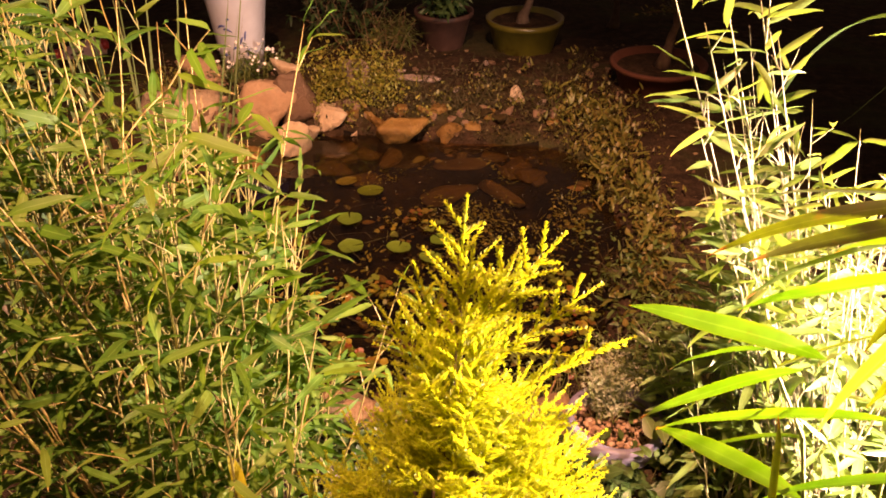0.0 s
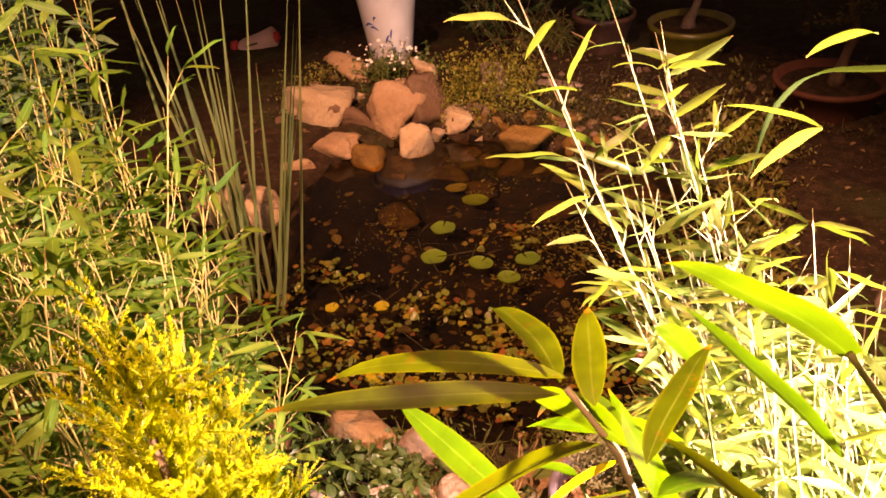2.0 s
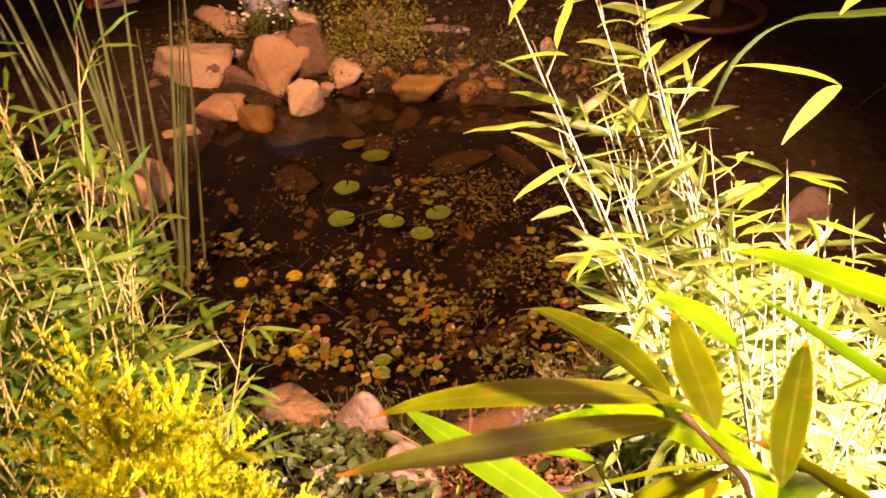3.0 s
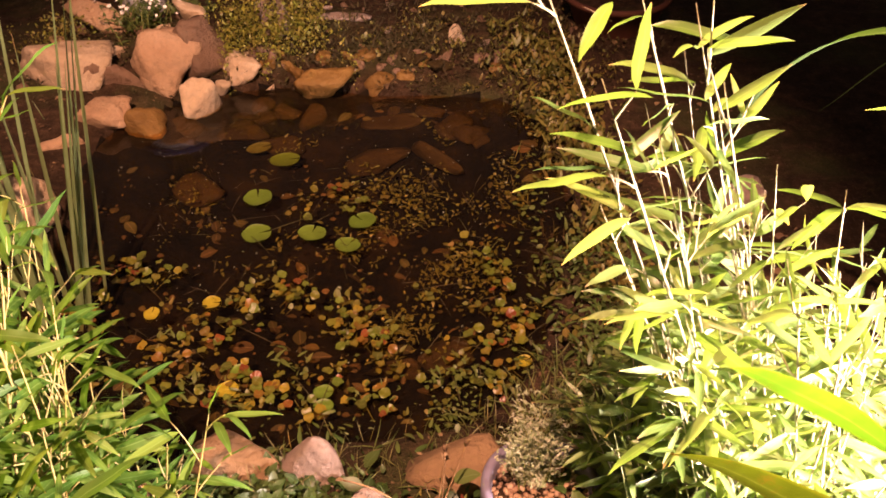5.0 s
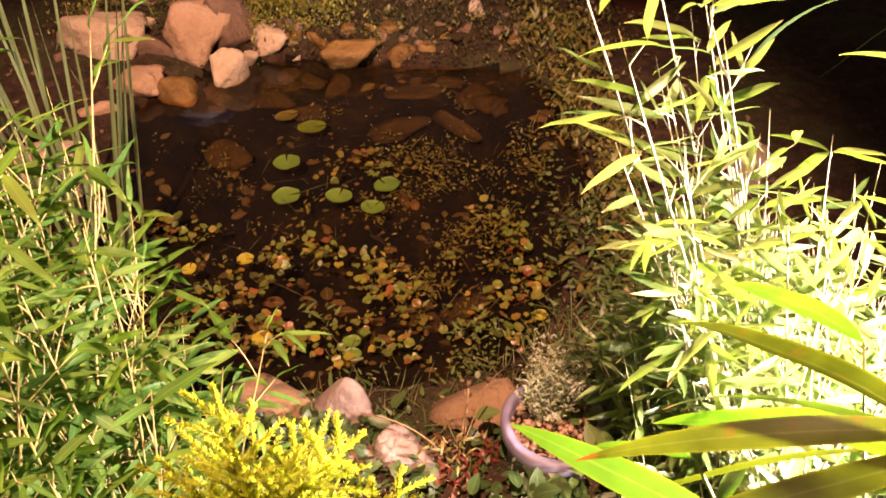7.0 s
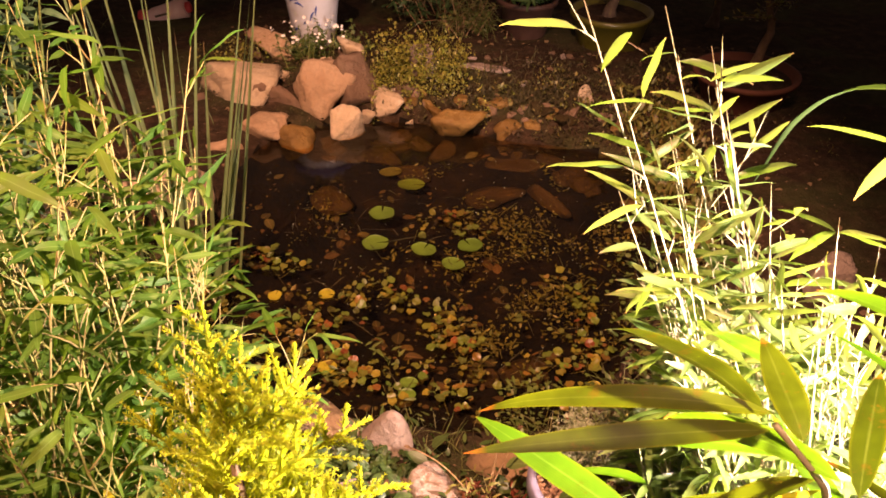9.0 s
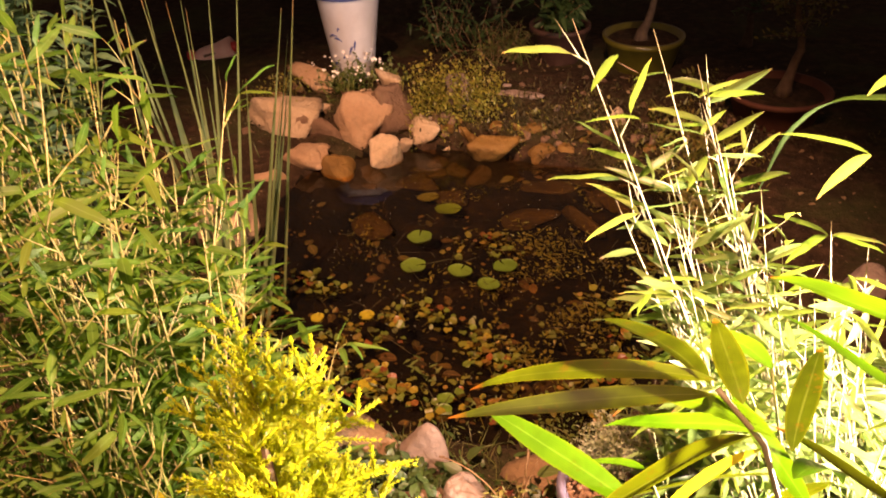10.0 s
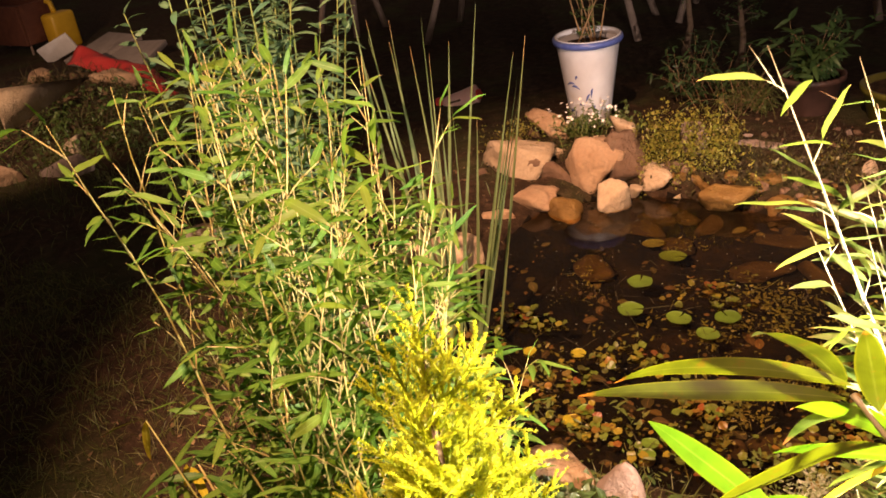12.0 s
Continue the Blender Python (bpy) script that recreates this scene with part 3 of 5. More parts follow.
stone("stone", -4.36, 3.28, (0.62, 0.38, 0.30), PALE, "large pale boulder on a soil mound", 417, 62, (0, 0), -0.22)
stone("stone", -4.02, 3.15, (0.30, 0.2, 0.16), PALE, "pale stone at the foot of a mound", 428, -20, (0, 0), 0.15, 0.04)
stone("stone", -3.72, 2.82, (0.34, 0.22, 0.18), GREY, "grey stone at the dark foot of a mound", 433, 50, (0, 0), 0.12, 0.02)
stone("stone", -3.98, 2.62, (0.22, 0.16, 0.14), ORANGE, "rusty orange stone at the foot of a mound", 436, 15, (0, 0), 0.12, 0.03)
stone("stone", -4.55, 3.95, (0.40, 0.3, 0.22), ORANGE, "orange stone on a soil mound", 439, 30, (0, 0), 0.15, 0.10)
stone("stone", -5.4, 3.9, (0.35, 0.3, 0.2), ORANGE, "orange stone on a soil mound beside slabs", 441, 30, (0, 0), 0.15, 0.10)

# smaller stones along the far edge, and rubble between the boulders
rng_stones = random.Random(31)
for i in range(22):
    a = radians(rng_stones.uniform(38, 140))
    r = rng_stones.uniform(0.90, 1.0)
    cx, cy, rx, ry = POND
    x, y = cx + 0.98 * rx * r * math.cos(a), cy + ry * r * (0.25 + 0.75 * math.sin(a))
    wide = rng_stones.uniform(0.07, 0.17)
    stone("stone", x, y, (wide, wide * 0.75, wide * 0.5), SUNK, "wet brown stone in the shallow water of the far edge", 500 + i, rng_stones.uniform(0, 360), (0, 0), 0.0, rng_stones.uniform(-0.17, -0.09), round_=5.0)
for i in range(26):
    x, y = rng_stones.uniform(-1.35, -0.35), rng_stones.uniform(3.42, 3.95)
    wide = rng_stones.uniform(0.035, 0.09)
    stone("stone", x, y, (wide, wide * 0.8, wide * 0.6), (BROWN, ORANGE, BROWN, PALE)[i % 4], "small brown rubble stone between boulders", 560 + i, rng_stones.uniform(0, 360), (0, 0), 0.25, None, round_=9.0)
for i in range(30):
    x, y = rng_stones.uniform(-0.3, 0.9), rng_stones.uniform(3.5, 4.3)
    wide = rng_stones.uniform(0.02, 0.06)
    stone("stone", x, y, (wide, wide * 0.8, wide * 0.55), (BROWN, BROWN, GREY)[i % 3], "small brown stone in the soil of the far bank", 600 + i, rng_stones.uniform(0, 360), (0, 0), 0.3, None, round_=9.0)
for i in range(44):
    x = rng_stones.uniform(-0.5, 0.62)
    y = 3.55 + 0.10 * rng_stones.random() - 0.25 * max(0, x - 0.3)
    wide = rng_stones.uniform(0.03, 0.085)
    stone("stone", x, y, (wide, wide * 0.8, wide * 0.65), (BROWN, OCHRE, SUNK)[i % 3], "small wet brown stone along the far water's edge", 640 + i, rng_stones.uniform(0, 360), (0, 0), 0.25, None, round_=7.0)


# ---- plants ----
def leaf_set(material, name, count, length, width, **more):
    """Some leaves of one kind, as meshes to share and as shapes to join."""
    shapes = []
    for i in range(count):
        k = spread(0.85, 1.15)
        shapes.append(blade(length * k, width * spread(0.85, 1.2), spread(0.15, 0.75), spread(0.1, 0.4), twist=gauss(0.35), **more))
    return shapes, [Soup().add(s).mesh(name, material) for s in shapes]


BAMBOO_SHAPES, BAMBOO_MESHES = leaf_set(BAMBOO_LEAF, "leaf", 16, 0.118, 0.026, wave=0.08, steps=7, lance=True)
LIT_SHAPES, LIT_MESHES = leaf_set(LIT_BAMBOO_LEAF, "leaf", 16, 0.122, 0.0240, wave=0.08, steps=7, lance=True)


def bend_line(start, way, length, sag, steps, jitter=0.0):
    """Points along a stalk that starts along way and is pulled down (or up) by sag."""
    p, d, out = Vector(start), Vector(way).normalized(), [Vector(start)]
    for i in range(steps):
        d = (d + Vector((gauss(jitter), gauss(jitter), -sag / steps))).normalized()
        p = p + d * (length / steps)
        out.append(p.copy())
    return out


def bamboo(where, label, culms, cane, shapes, meshes, leaf_scale=1.0, near=300, branch=(0.07, 0.20), kink=0.05, tall_scale=1.0, fan=False, group="bamboo clumps"):
    """A clump of thin jointed canes with slender side branches; culms: (start, way, length, sag, radius, branches, from_where, side)."""
    root = thing("bamboo_clump", where, label, "bamboo", group)
    origin = Vector(where)
    leaves = []
    for start, way, length, sag, radius, count, low, bias in culms:
        line = bend_line(Vector(start) - origin, way, length, sag, 10, kink if length < 1.0 or kink > 0.03 else 0.006)
        n = len(line)
        if fan and line[-1].x + origin.x < 0.47 and line[-1].z + origin.z < 1.0:
            continue
        pts, rad = [], []
        for i in range(n - 1):
            taper = radius * (1 - 0.75 * i / n)
            for k, swell in ((0.0, 1.45), (0.1, 1.0), (0.5, 0.9)):
                pts.append(line[i].lerp(line[i + 1], k)), rad.append(taper * swell)
        pts.append(line[-1]), rad.append(radius * 0.15)
        cane_soup = Soup().add(tube(pts, rad, 5))
        for i in range(count):
            s = low + (0.97 - low) * (i + spread(0, 1)) / count
            k = min(n - 2, int(s * (n - 1)))
            p = line[k].lerp(line[k + 1], s * (n - 1) - k)
            along = (line[k + 1] - line[k]).normalized()
            a = bias + i * 2.6 + gauss(0.7)
            side = Vector((math.cos(a), math.sin(a), 0))
            twig = bend_line(p, along + side * spread(0.35, 0.9), spread(*branch) * (1.2 - 0.6 * s), spread(0.0, 0.5), 4, 0.07)
            cane_soup.add(tube(twig, [radius * q for q in (0.5, 0.45, 0.38, 0.3, 0.18)], 4))
            size = leaf_scale if length < 1.02 else leaf_scale * tall_scale
            for j in range(rnd.choice((1, 2, 2, 3) if fan else (2, 3, 3, 4))):
                q = twig[4 - j]
                if fan:
                    heading = (math.pi if (i + j) % 5 < 3 else 0.0) + gauss(0.95)
                else:
                    heading = a + (1.1 if j % 2 else -0.9) + gauss(0.6)
                d = Vector((math.cos(heading), math.sin(heading), spread(-0.4, 0.6)))
                if fan and q.x + origin.x < 0.51 and q.z + origin.z < 0.80:
                    continue
                leaves.append((q, d + (twig[4] - twig[3]).normalized() * 0.35, size * spread(0.55, 1.15)))
            if fan and rnd.random() < 0.3:
                shoot = bend_line(twig[2], along + side * spread(0.1, 0.5), spread(0.05, 0.09), 0.0, 3)
                cane_soup.add(tube(shoot, [radius * q for q in (0.4, 0.35, 0.25, 0.08)], 4))
        if rnd.random() < 0.6 and not fan:
            leaves.append((line[-1], line[-1] - line[-3], leaf_scale * 0.6))
        part("cane", cane_soup, cane, root)
    leaves.sort(key=lambda q: q[0].y)
    rest = Soup()
    for i, (p, d, size) in enumerate(leaves):
        k = rnd.randrange(len(shapes))
        m = Matrix.Translation(p) @ turn(d, (gauss(0.35), gauss(0.35), 1)) @ pose(0, 0, 0, 0, gauss(25), 0) @ Matrix.Scale(size, 4)
        if i < near:
            piece("leaf", meshes[k], root, m)
        else:
            rest.add(shapes[k], m)
    if rest.count:
        tagged(part("foliage", rest, meshes[0].materials[0], root), kind="stuff")
    return root


def left_culms():
    out = []
    for i in range(92):
        a, r = spread(0, 2 * math.pi), math.sqrt(rnd.random())
        dx, dy = r * math.cos(a), r * math.sin(a)
        x, y = -0.39 + 0.17 * dx, 1.20 + 0.17 * dy
        lean = Vector((0.06 * dx + gauss(0.045) + 0.005, 0.06 * dy + gauss(0.05) - 0.02, 1))
        tall = min(spread(0.75, 1.5), 1.28 - 2.4 * max(0, x + lean.x + 0.36)) if x < -0.24 else spread(0.45, 0.8)
        out.append(((x, y, height(x, y) - 0.01), lean, tall, gauss(0.05), spread(0.0019, 0.0034), rnd.randint(9, 12), 0.34 if x < -0.45 else 0.26, spread(0, 6.28)))
    for i in range(6):
        x, y = spread(-0.57, -0.48), spread(1.08, 1.30)
        out.append(((x, y, height(x, y)), (spread(-0.55, -0.25), gauss(0.1), 1), spread(0.40, 0.62), spread(0.1, 0.4), spread(0.0022, 0.0036), rnd.randint(7, 9), 0.45, 3.1))
    for i in range(16):
        x, y = spread(-0.33, -0.19), spread(1.14, 1.36)
        out.append(((x, y, height(x, y)), (spread(-0.05, 0.08), gauss(0.06), 1), spread(0.55, 0.9) if y < 1.24 else spread(0.45, 0.72), spread(0.0, 0.1), spread(0.0018, 0.0028), rnd.randint(6, 9), 0.3, 0.0))
    return out


def right_culms():
    out = []
    tips = ((0.375, 1.20, 1.35, 7), (0.445, 1.295, 1.31, 8), (0.43, 1.17, 1.27, 9), (0.522, 1.27, 1.28, 9), (0.56, 1.315, 1.17, 8), (0.47, 1.205, 1.18, 8), (0.44, 1.19, 1.13, 9),
            (0.60, 1.33, 1.06, 9), (0.53, 1.235, 1.22, 8), (0.678, 1.10, 1.00, 2), (0.70, 1.285, 1.06, 9), (0.75, 1.25, 1.06, 9), (0.64, 1.18, 1.02, 9))
    for tx, ty, tz, leaves in tips:
        x, y = 0.88 + 0.25 * (tx - 0.5) + gauss(0.02), 1.33 + 0.4 * (ty - 1.3) + gauss(0.02)
        way = Vector((tx, ty, tz)) - Vector((x, y, height(x, y)))
        out.append(((x, y, height(x, y)), way, way.length, spread(-0.02, 0.02), spread(0.0020, 0.0030), leaves, 0.48, spread(0, 6.28)))
    for tx, ty, tz, _ in tips[:9] * 2:
        x, y = 0.85 + 0.2 * (tx - 0.5) + gauss(0.02), 1.33 + gauss(0.03)
        way = (Vector((tx + gauss(0.02) + 0.015, ty + gauss(0.02), tz)) - Vector((x, y, height(x, y)))) * spread(0.70, 0.95)
        out.append(((x, y, height(x, y)), way, way.length, spread(-0.02, 0.03), spread(0.0014, 0.0022), rnd.randint(4, 7), 0.55, spread(0, 6.28)))
    for i in range(70):
        x, y = 0.92 + gauss(0.09), 1.40 + gauss(0.08)
        out.append(((x, y, height(x, y)), (gauss(0.09) - 0.22, gauss(0.08) - 0.08, 1), spread(0.5, 0.98), spread(0.0, 0.15), spread(0.0016, 0.0027), rnd.randint(7, 10), 0.25, spread(0, 6.28)))
    for i in range(100):
        x, y = 0.95 + gauss(0.11), 1.41 + gauss(0.10)
        out.append(((x, y, height(x, y)), (gauss(0.10) - 0.16, gauss(0.12), 1), spread(0.3, 0.75), spread(0.05, 0.3), spread(0.0022, 0.0034), rnd.randint(7, 10), 0.12, spread(0, 6.28)))
    low = random.Random(5)
    for i in range(30):
        x, y = low.gauss(0.71, 0.05), low.gauss(1.54, 0.08)
        out.append(((x, y, height(x, y)), (low.gauss(-0.08, 0.12), low.gauss(0, 0.12), 1), low.uniform(0.25, 0.55), low.uniform(0.05, 0.3), low.uniform(0.0018, 0.0026), low.randint(6, 9), 0.15, low.uniform(0, 6.28)))
    return out


rnd.seed(21)
bamboo((-0.50, 1.24, height(-0.50, 1.24)), "dense clump of bamboo with thin straw-coloured canes beside the pond", left_culms(), BAMBOO_CANE, BAMBOO_SHAPES, BAMBOO_MESHES, 0.72, branch=(0.05, 0.16))
rnd.seed(22)
bright_clump = bamboo((0.74, 1.28, height(0.74, 1.28)), "brightly lit bamboo clump with pale canes at the near bank", right_culms(), PALE_CANE, LIT_SHAPES, LIT_MESHES, 0.86, branch=(0.025, 0.07), kink=0.016, tall_scale=0.92, fan=True)


# golden cypress
def spray_shape(length, seed):
    """A feathery upright spray: a twig with side twigs, all closely covered in small pointed scale leaves."""
    r = random.Random(seed)
    soup = Soup()

    def foxtail(p, d, long, thick):
        p, d = Vector(p), Vector(d).normalized()
        side = d.cross(Vector((0.3, 0.2, 1))).normalized()
        up = side.cross(d)
        line = [p + d * long * s + up * 0.10 * long * s * s for s in (0, 0.35, 0.7, 1)]
        v, f, uv = tube(line, [thick, thick * 0.8, thick * 0.6, thick * 0.3], 3)
        soup.add((v, f, uv * (0.2, 0.5)))
        n = max(4, int(long / 0.0034))
        for i in range(n):
            s = (i + r.random()) / n
            q = p + d * long * s + up * 0.10 * long * s * s
            for k in range(4):
                a = 1.571 * k + 0.8 * i + r.gauss(0, 0.3)
                out = side * math.cos(a) + up * math.sin(a)
                way = (out * r.uniform(0.6, 1.1) + d).normalized()
                reach, wide = r.uniform(0.0045, 0.0085) * (1.1 - 0.45 * s), 0.0011
                flat = way.cross(out).normalized() * wide
                v = [q, q + way * reach * 0.5 + flat, q + way * reach, q + way * reach * 0.5 - flat]
                soup.add((np.array([tuple(e) for e in v]), [(0, 1, 2, 3)], np.array([(0.1, 0.1), (0.2, 0.3), (0.1, 0.5), (0.0, 0.3)])))
        return p + d * long

    foxtail((0, 0, 0), (0, 1, 0), length, 0.0013)
    count = 9
    for i in range(count):
        s = 0.10 + 0.75 * i / count
        a = radians(r.uniform(26, 44)) * (1 if i % 2 else -1)
        d = Vector((math.sin(a), math.cos(a), r.gauss(0, 0.25)))
        foxtail((0, length * s, 0.10 * length * s * s), d, length * 0.40 * (1.1 - 0.75 * s) * r.uniform(0.7, 1.25), 0.001)
    return np.concatenate(soup.v), [tuple(i + st for i in f) for fs, st in soup.f for f in fs], np.concatenate(soup.uv)


def cypress(where, tall, spread_low):
    root = thing("golden_cypress", where, "small golden cypress with feathery yellow-green sprays", "conifer")
    part("trunk", Soup().add(tube([(0, 0, 0), (0.004, 0, tall * 0.4), (0, 0.004, tall * 0.75), (0, 0, tall * 0.93)], [0.016, 0.011, 0.006, 0.002], 8)), BARK, root)
    shapes = [spray_shape(long, 40 + i) for i, long in enumerate((0.10, 0.12, 0.14, 0.16, 0.12))]
    meshes = [Soup().add(s).mesh("spray", GOLD_SPRAY) for s in shapes]
    inner, made, count = Soup(), 0, 800
    for i in range(count):
        s = 1 - (1 - (i + 0.5) / count) ** 0.6
        z = tall * (0.36 + 0.445 * s)
        reach = min(spread_low, 0.155 * (tall - 0.10 - z) / 0.37) + 0.008
        a = i * 2.39996 + gauss(0.2)
        r = reach * (spread(0.35, 1.0) if i % 3 else spread(0.85, 1.12))
        out = Vector((math.cos(a), math.sin(a), 0))
        p = Vector((0.02 * (1 - s), 0, z - 0.03)) + out * max(0.0, r - 0.05)
        steep = 1.3 + 1.5 * (z / tall) ** 2 + gauss(0.3)
        d = (out + Vector((gauss(0.12), gauss(0.12), steep))).normalized()
        k = rnd.randrange(len(shapes))
        m = Matrix.Translation(p) @ turn(d, out + Vector((gauss(0.6), gauss(0.6), 0))) @ Matrix.Scale(spread(0.6, 1.0), 4)
        if i % 2 and made < 280:
            piece("spray", meshes[k], root, m)
            made += 1
        else:
            inner.add(shapes[k], m)
        if i % 4 == 0:
            part("branch", Soup().add(tube([(0, 0, z - 0.11), tuple(Vector((0, 0, z - 0.06)) + out * r * 0.4), tuple(p)], [0.004, 0.003, 0.0015], 4)), BARK, root)
    # open leaders at the top, each given by its tip
    for x, y, low in ((0, 0, 0), (0.012, -0.012, -0.04), (0.05, -0.01, -0.045), (0.10, -0.01, -0.03), (0.075, 0.02, -0.08), (0.135, 0.0, -0.09), (-0.05, 0.0, -0.075), (-0.085, -0.01, -0.12), (0.165, -0.02, -0.14),
                      (0.0, 0.05, -0.08), (0.0, -0.05, -0.085), (0.05, 0.07, -0.12), (-0.05, 0.06, -0.14), (0.03, -0.09, -0.14), (-0.04, -0.08, -0.15)):
        tip = Vector((x, y, tall + low))
        d = Vector((x * 1.5, y * 1.5, 0.25)).normalized()
        k = 3 if low > -0.1 else 2
        long = (0.10, 0.12, 0.14, 0.16)[k]
        piece("spray", meshes[k], root, Matrix.Translation(tip - d * long) @ turn(d, (gauss(0.4), -1, 0)))
    tagged(part("foliage", inner, GOLD_SPRAY, root), kind="stuff")
    return root


rnd.seed(23)
cypress((0.113, 0.775, 0.05), 1.18, 0.31)


# shrub with large bamboo-like leaves close to the walk
def long_leaf(root, base, tip, width, material, droop=0.3, fold=0.2, roll=0.0, blunt=0.0, label="", widest=0.7):
    base, tip = Vector(base) - root.location, Vector(tip) - root.location
    reach = (tip - base).length
    shape = blade(reach * 1.06, width, droop, fold, 14, widest, blunt=blunt, wave=0.04, lance=blunt == 0)
    end = Vector(shape[0][-2])
    fix = end.rotation_difference(Vector((0, 1, 0))).to_matrix().to_4x4()
    m = Matrix.Translation(base) @ turn(tip - base) @ pose(0, 0, 0, 0, roll, 0) @ fix
    part("leaf", Soup().add(shape, m), material, root, label)


def broad_bamboo():
    root = thing("broad_leaved_bamboo", (0.66, 0.72, height(0.66, 0.72)), "broad-leaved dwarf bamboo with large leaves and scorched tips", "bamboo")
    o = root.location
    stems = (((0.64, 0.70, 0.05), (0.63, 0.69, 0.6), (0.60, 0.69, 1.12), (0.565, 0.69, 1.22), (0.53, 0.704, 1.252)),
             ((0.78, 0.76, 0.05), (0.78, 0.76, 0.6), (0.76, 0.74, 1.1), (0.71, 0.73, 1.25), (0.682, 0.732, 1.287)),
             ((0.68, 0.80, 0.05), (0.62, 0.86, 0.5), (0.56, 0.90, 0.8), (0.50, 0.93, 0.92)))
    for pts, skin in zip(stems, (PALE_CANE, GREEN_STALK, GREEN_STALK)):
        pts = [Vector(p) - o for p in pts]
        fine = [pts[i].lerp(pts[i + 1], k / 4) for i in range(len(pts) - 1) for k in range(4)] + [pts[-1]]
        part("stem", Soup().add(tube(fine, [0.0034 * (1 - 0.45 * i / len(fine)) * (1.25 if i % 4 == 0 else 1) for i in range(len(fine))], 6)), skin, root)
    B, O = BROAD_LEAF, OLIVE_LEAF
    long_leaf(root, (0.527, 0.70, 1.250), (0.341, 0.655, 1.232), 0.024, O, 0.4, 0.25, -25, label="olive leaf with a scorched tip")
    long_leaf(root, (0.53, 0.71, 1.255), (0.331, 0.744, 1.178), 0.0245, O, 0.7, 0.25, -20)
    long_leaf(root, (0.525, 0.71, 1.250), (0.424, 0.885, 1.160), 0.040, O, 0.45, 0.3, 10)
    long_leaf(root, (0.548, 0.70, 1.245), (0.528, 0.785, 1.255), 0.032, OLIVE_LEAF, 0.4, 0.3, -15, label="dark olive leaf with brown flecks")
    long_leaf(root, (0.49, 0.77, 1.04), (0.311, 0.915, 0.998), 0.041, B, 0.35, 0.2, -25, label="broad bright green leaf")
    long_leaf(root, (0.683, 0.732, 1.285), (0.571, 0.848, 1.256), 0.037, B, 0.35, 0.2, 10, 1.0, label="broad bright green leaf with a blunt end")
    long_leaf(root, (0.686, 0.703, 1.235), (0.586, 0.836, 1.227), 0.028, B, 0.2, 0.3, 20)
    long_leaf(root, (0.582, 0.681, 1.225), (0.611, 0.786, 1.239), 0.029, SHADED_FLECK_LEAF, 0.4, 0.25, -15, label="dark olive leaf with brown flecks")
    long_leaf(root, (0.555, 0.683, 1.232), (0.44, 0.63, 1.16), 0.034, O, 0.45, 0.3, 20)
    long_leaf(root, (0.565, 0.70, 1.225), (0.452, 0.942, 0.985), 0.030, B, 0.5, 0.2, 15)
    long_leaf(root, (0.57, 0.685, 1.232), (0.475, 0.80, 1.15), 0.034, B, 0.5, 0.25, -10)
    long_leaf(root, (0.59, 0.69, 1.19), (0.66, 0.80, 1.08), 0.036, B, 0.5, 0.25, -10)
    long_leaf(root, (0.60, 0.69, 1.14), (0.72, 0.66, 1.09), 0.036, B, 0.4, 0.25, 0)
    long_leaf(root, (0.60, 0.69, 1.10), (0.50, 0.62, 0.98), 0.028, B, 0.5, 0.25, 0)
    long_leaf(root, (0.62, 0.69, 0.95), (0.44, 0.74, 0.86), 0.028, B, 0.5, 0.25, 10)
    long_leaf(root, (0.70, 0.72, 1.12), (0.60, 0.60, 1.02), 0.028, B, 0.5, 0.25, 0)
    long_leaf(root, (0.50, 0.93, 0.92), (0.41, 1.03, 0.80), 0.028, B, 0.4, 0.25, 0)
    long_leaf(root, (0.56, 0.90, 0.80), (0.44, 0.98, 0.68), 0.028, B, 0.4, 0.25, 15)
    long_leaf(root, (0.53, 0.915, 0.86), (0.60, 1.02, 0.80), 0.027, B, 0.4, 0.25, -15)

    long_leaf(root, (0.50, 0.83, 0.975), (0.337, 0.875, 0.85), 0.030, B, 0.35, 0.25, -10)
    long_leaf(root, (0.485, 0.72, 0.885), (0.367, 0.905, 0.81), 0.040, B, 0.4, 0.25, -20, label="broad bright green leaf")
    long_leaf(root, (0.60, 0.82, 1.11), (0.446, 0.924, 0.986), 0.036, B, 0.3, 0.25, -10)
    long_leaf(root, (0.65, 0.80, 1.08), (0.525, 0.736, 1.005), 0.030, O, 0.35, 0.25, 10)
    long_leaf(root, (0.567, 0.70, 1.205), (0.451, 0.677, 1.022), 0.040, YELLOW_LEAF, 0.35, 0.25, 25, label="yellow leaf with a brown tip")
    long_leaf(root, (0.688, 0.71, 1.135), (0.575, 0.75, 1.185), 0.026, O, 0.4, 0.25, 15)
    long_leaf(root, (0.61, 0.70, 1.15), (0.545, 0.77, 1.20), 0.024, B, 0.4, 0.25, -30)
    long_leaf(root, (0.60, 0.80, 0.93), (0.40, 1.02, 0.69), 0.030, B, 0.35, 0.2, -15)
    long_leaf(root, (0.64, 0.90, 0.98), (0.40, 0.95, 0.78), 0.026, O, 0.3, 0.3, 30)

    rear = [Vector(p) - o for p in ((0.70, 0.84, 0.05), (0.69, 0.86, 0.5), (0.655, 0.89, 0.9), (0.605, 0.92, 1.10))]
    part("stem", Soup().add(tube(rear, [0.0026, 0.0026, 0.002, 0.0012], 6)), GREEN_STALK, root)
    long_leaf(root, (0.605, 0.92, 1.10), (0.553, 1.108, 0.993), 0.040, B, 0.4, 0.2, -10, label="broad bright green leaf")
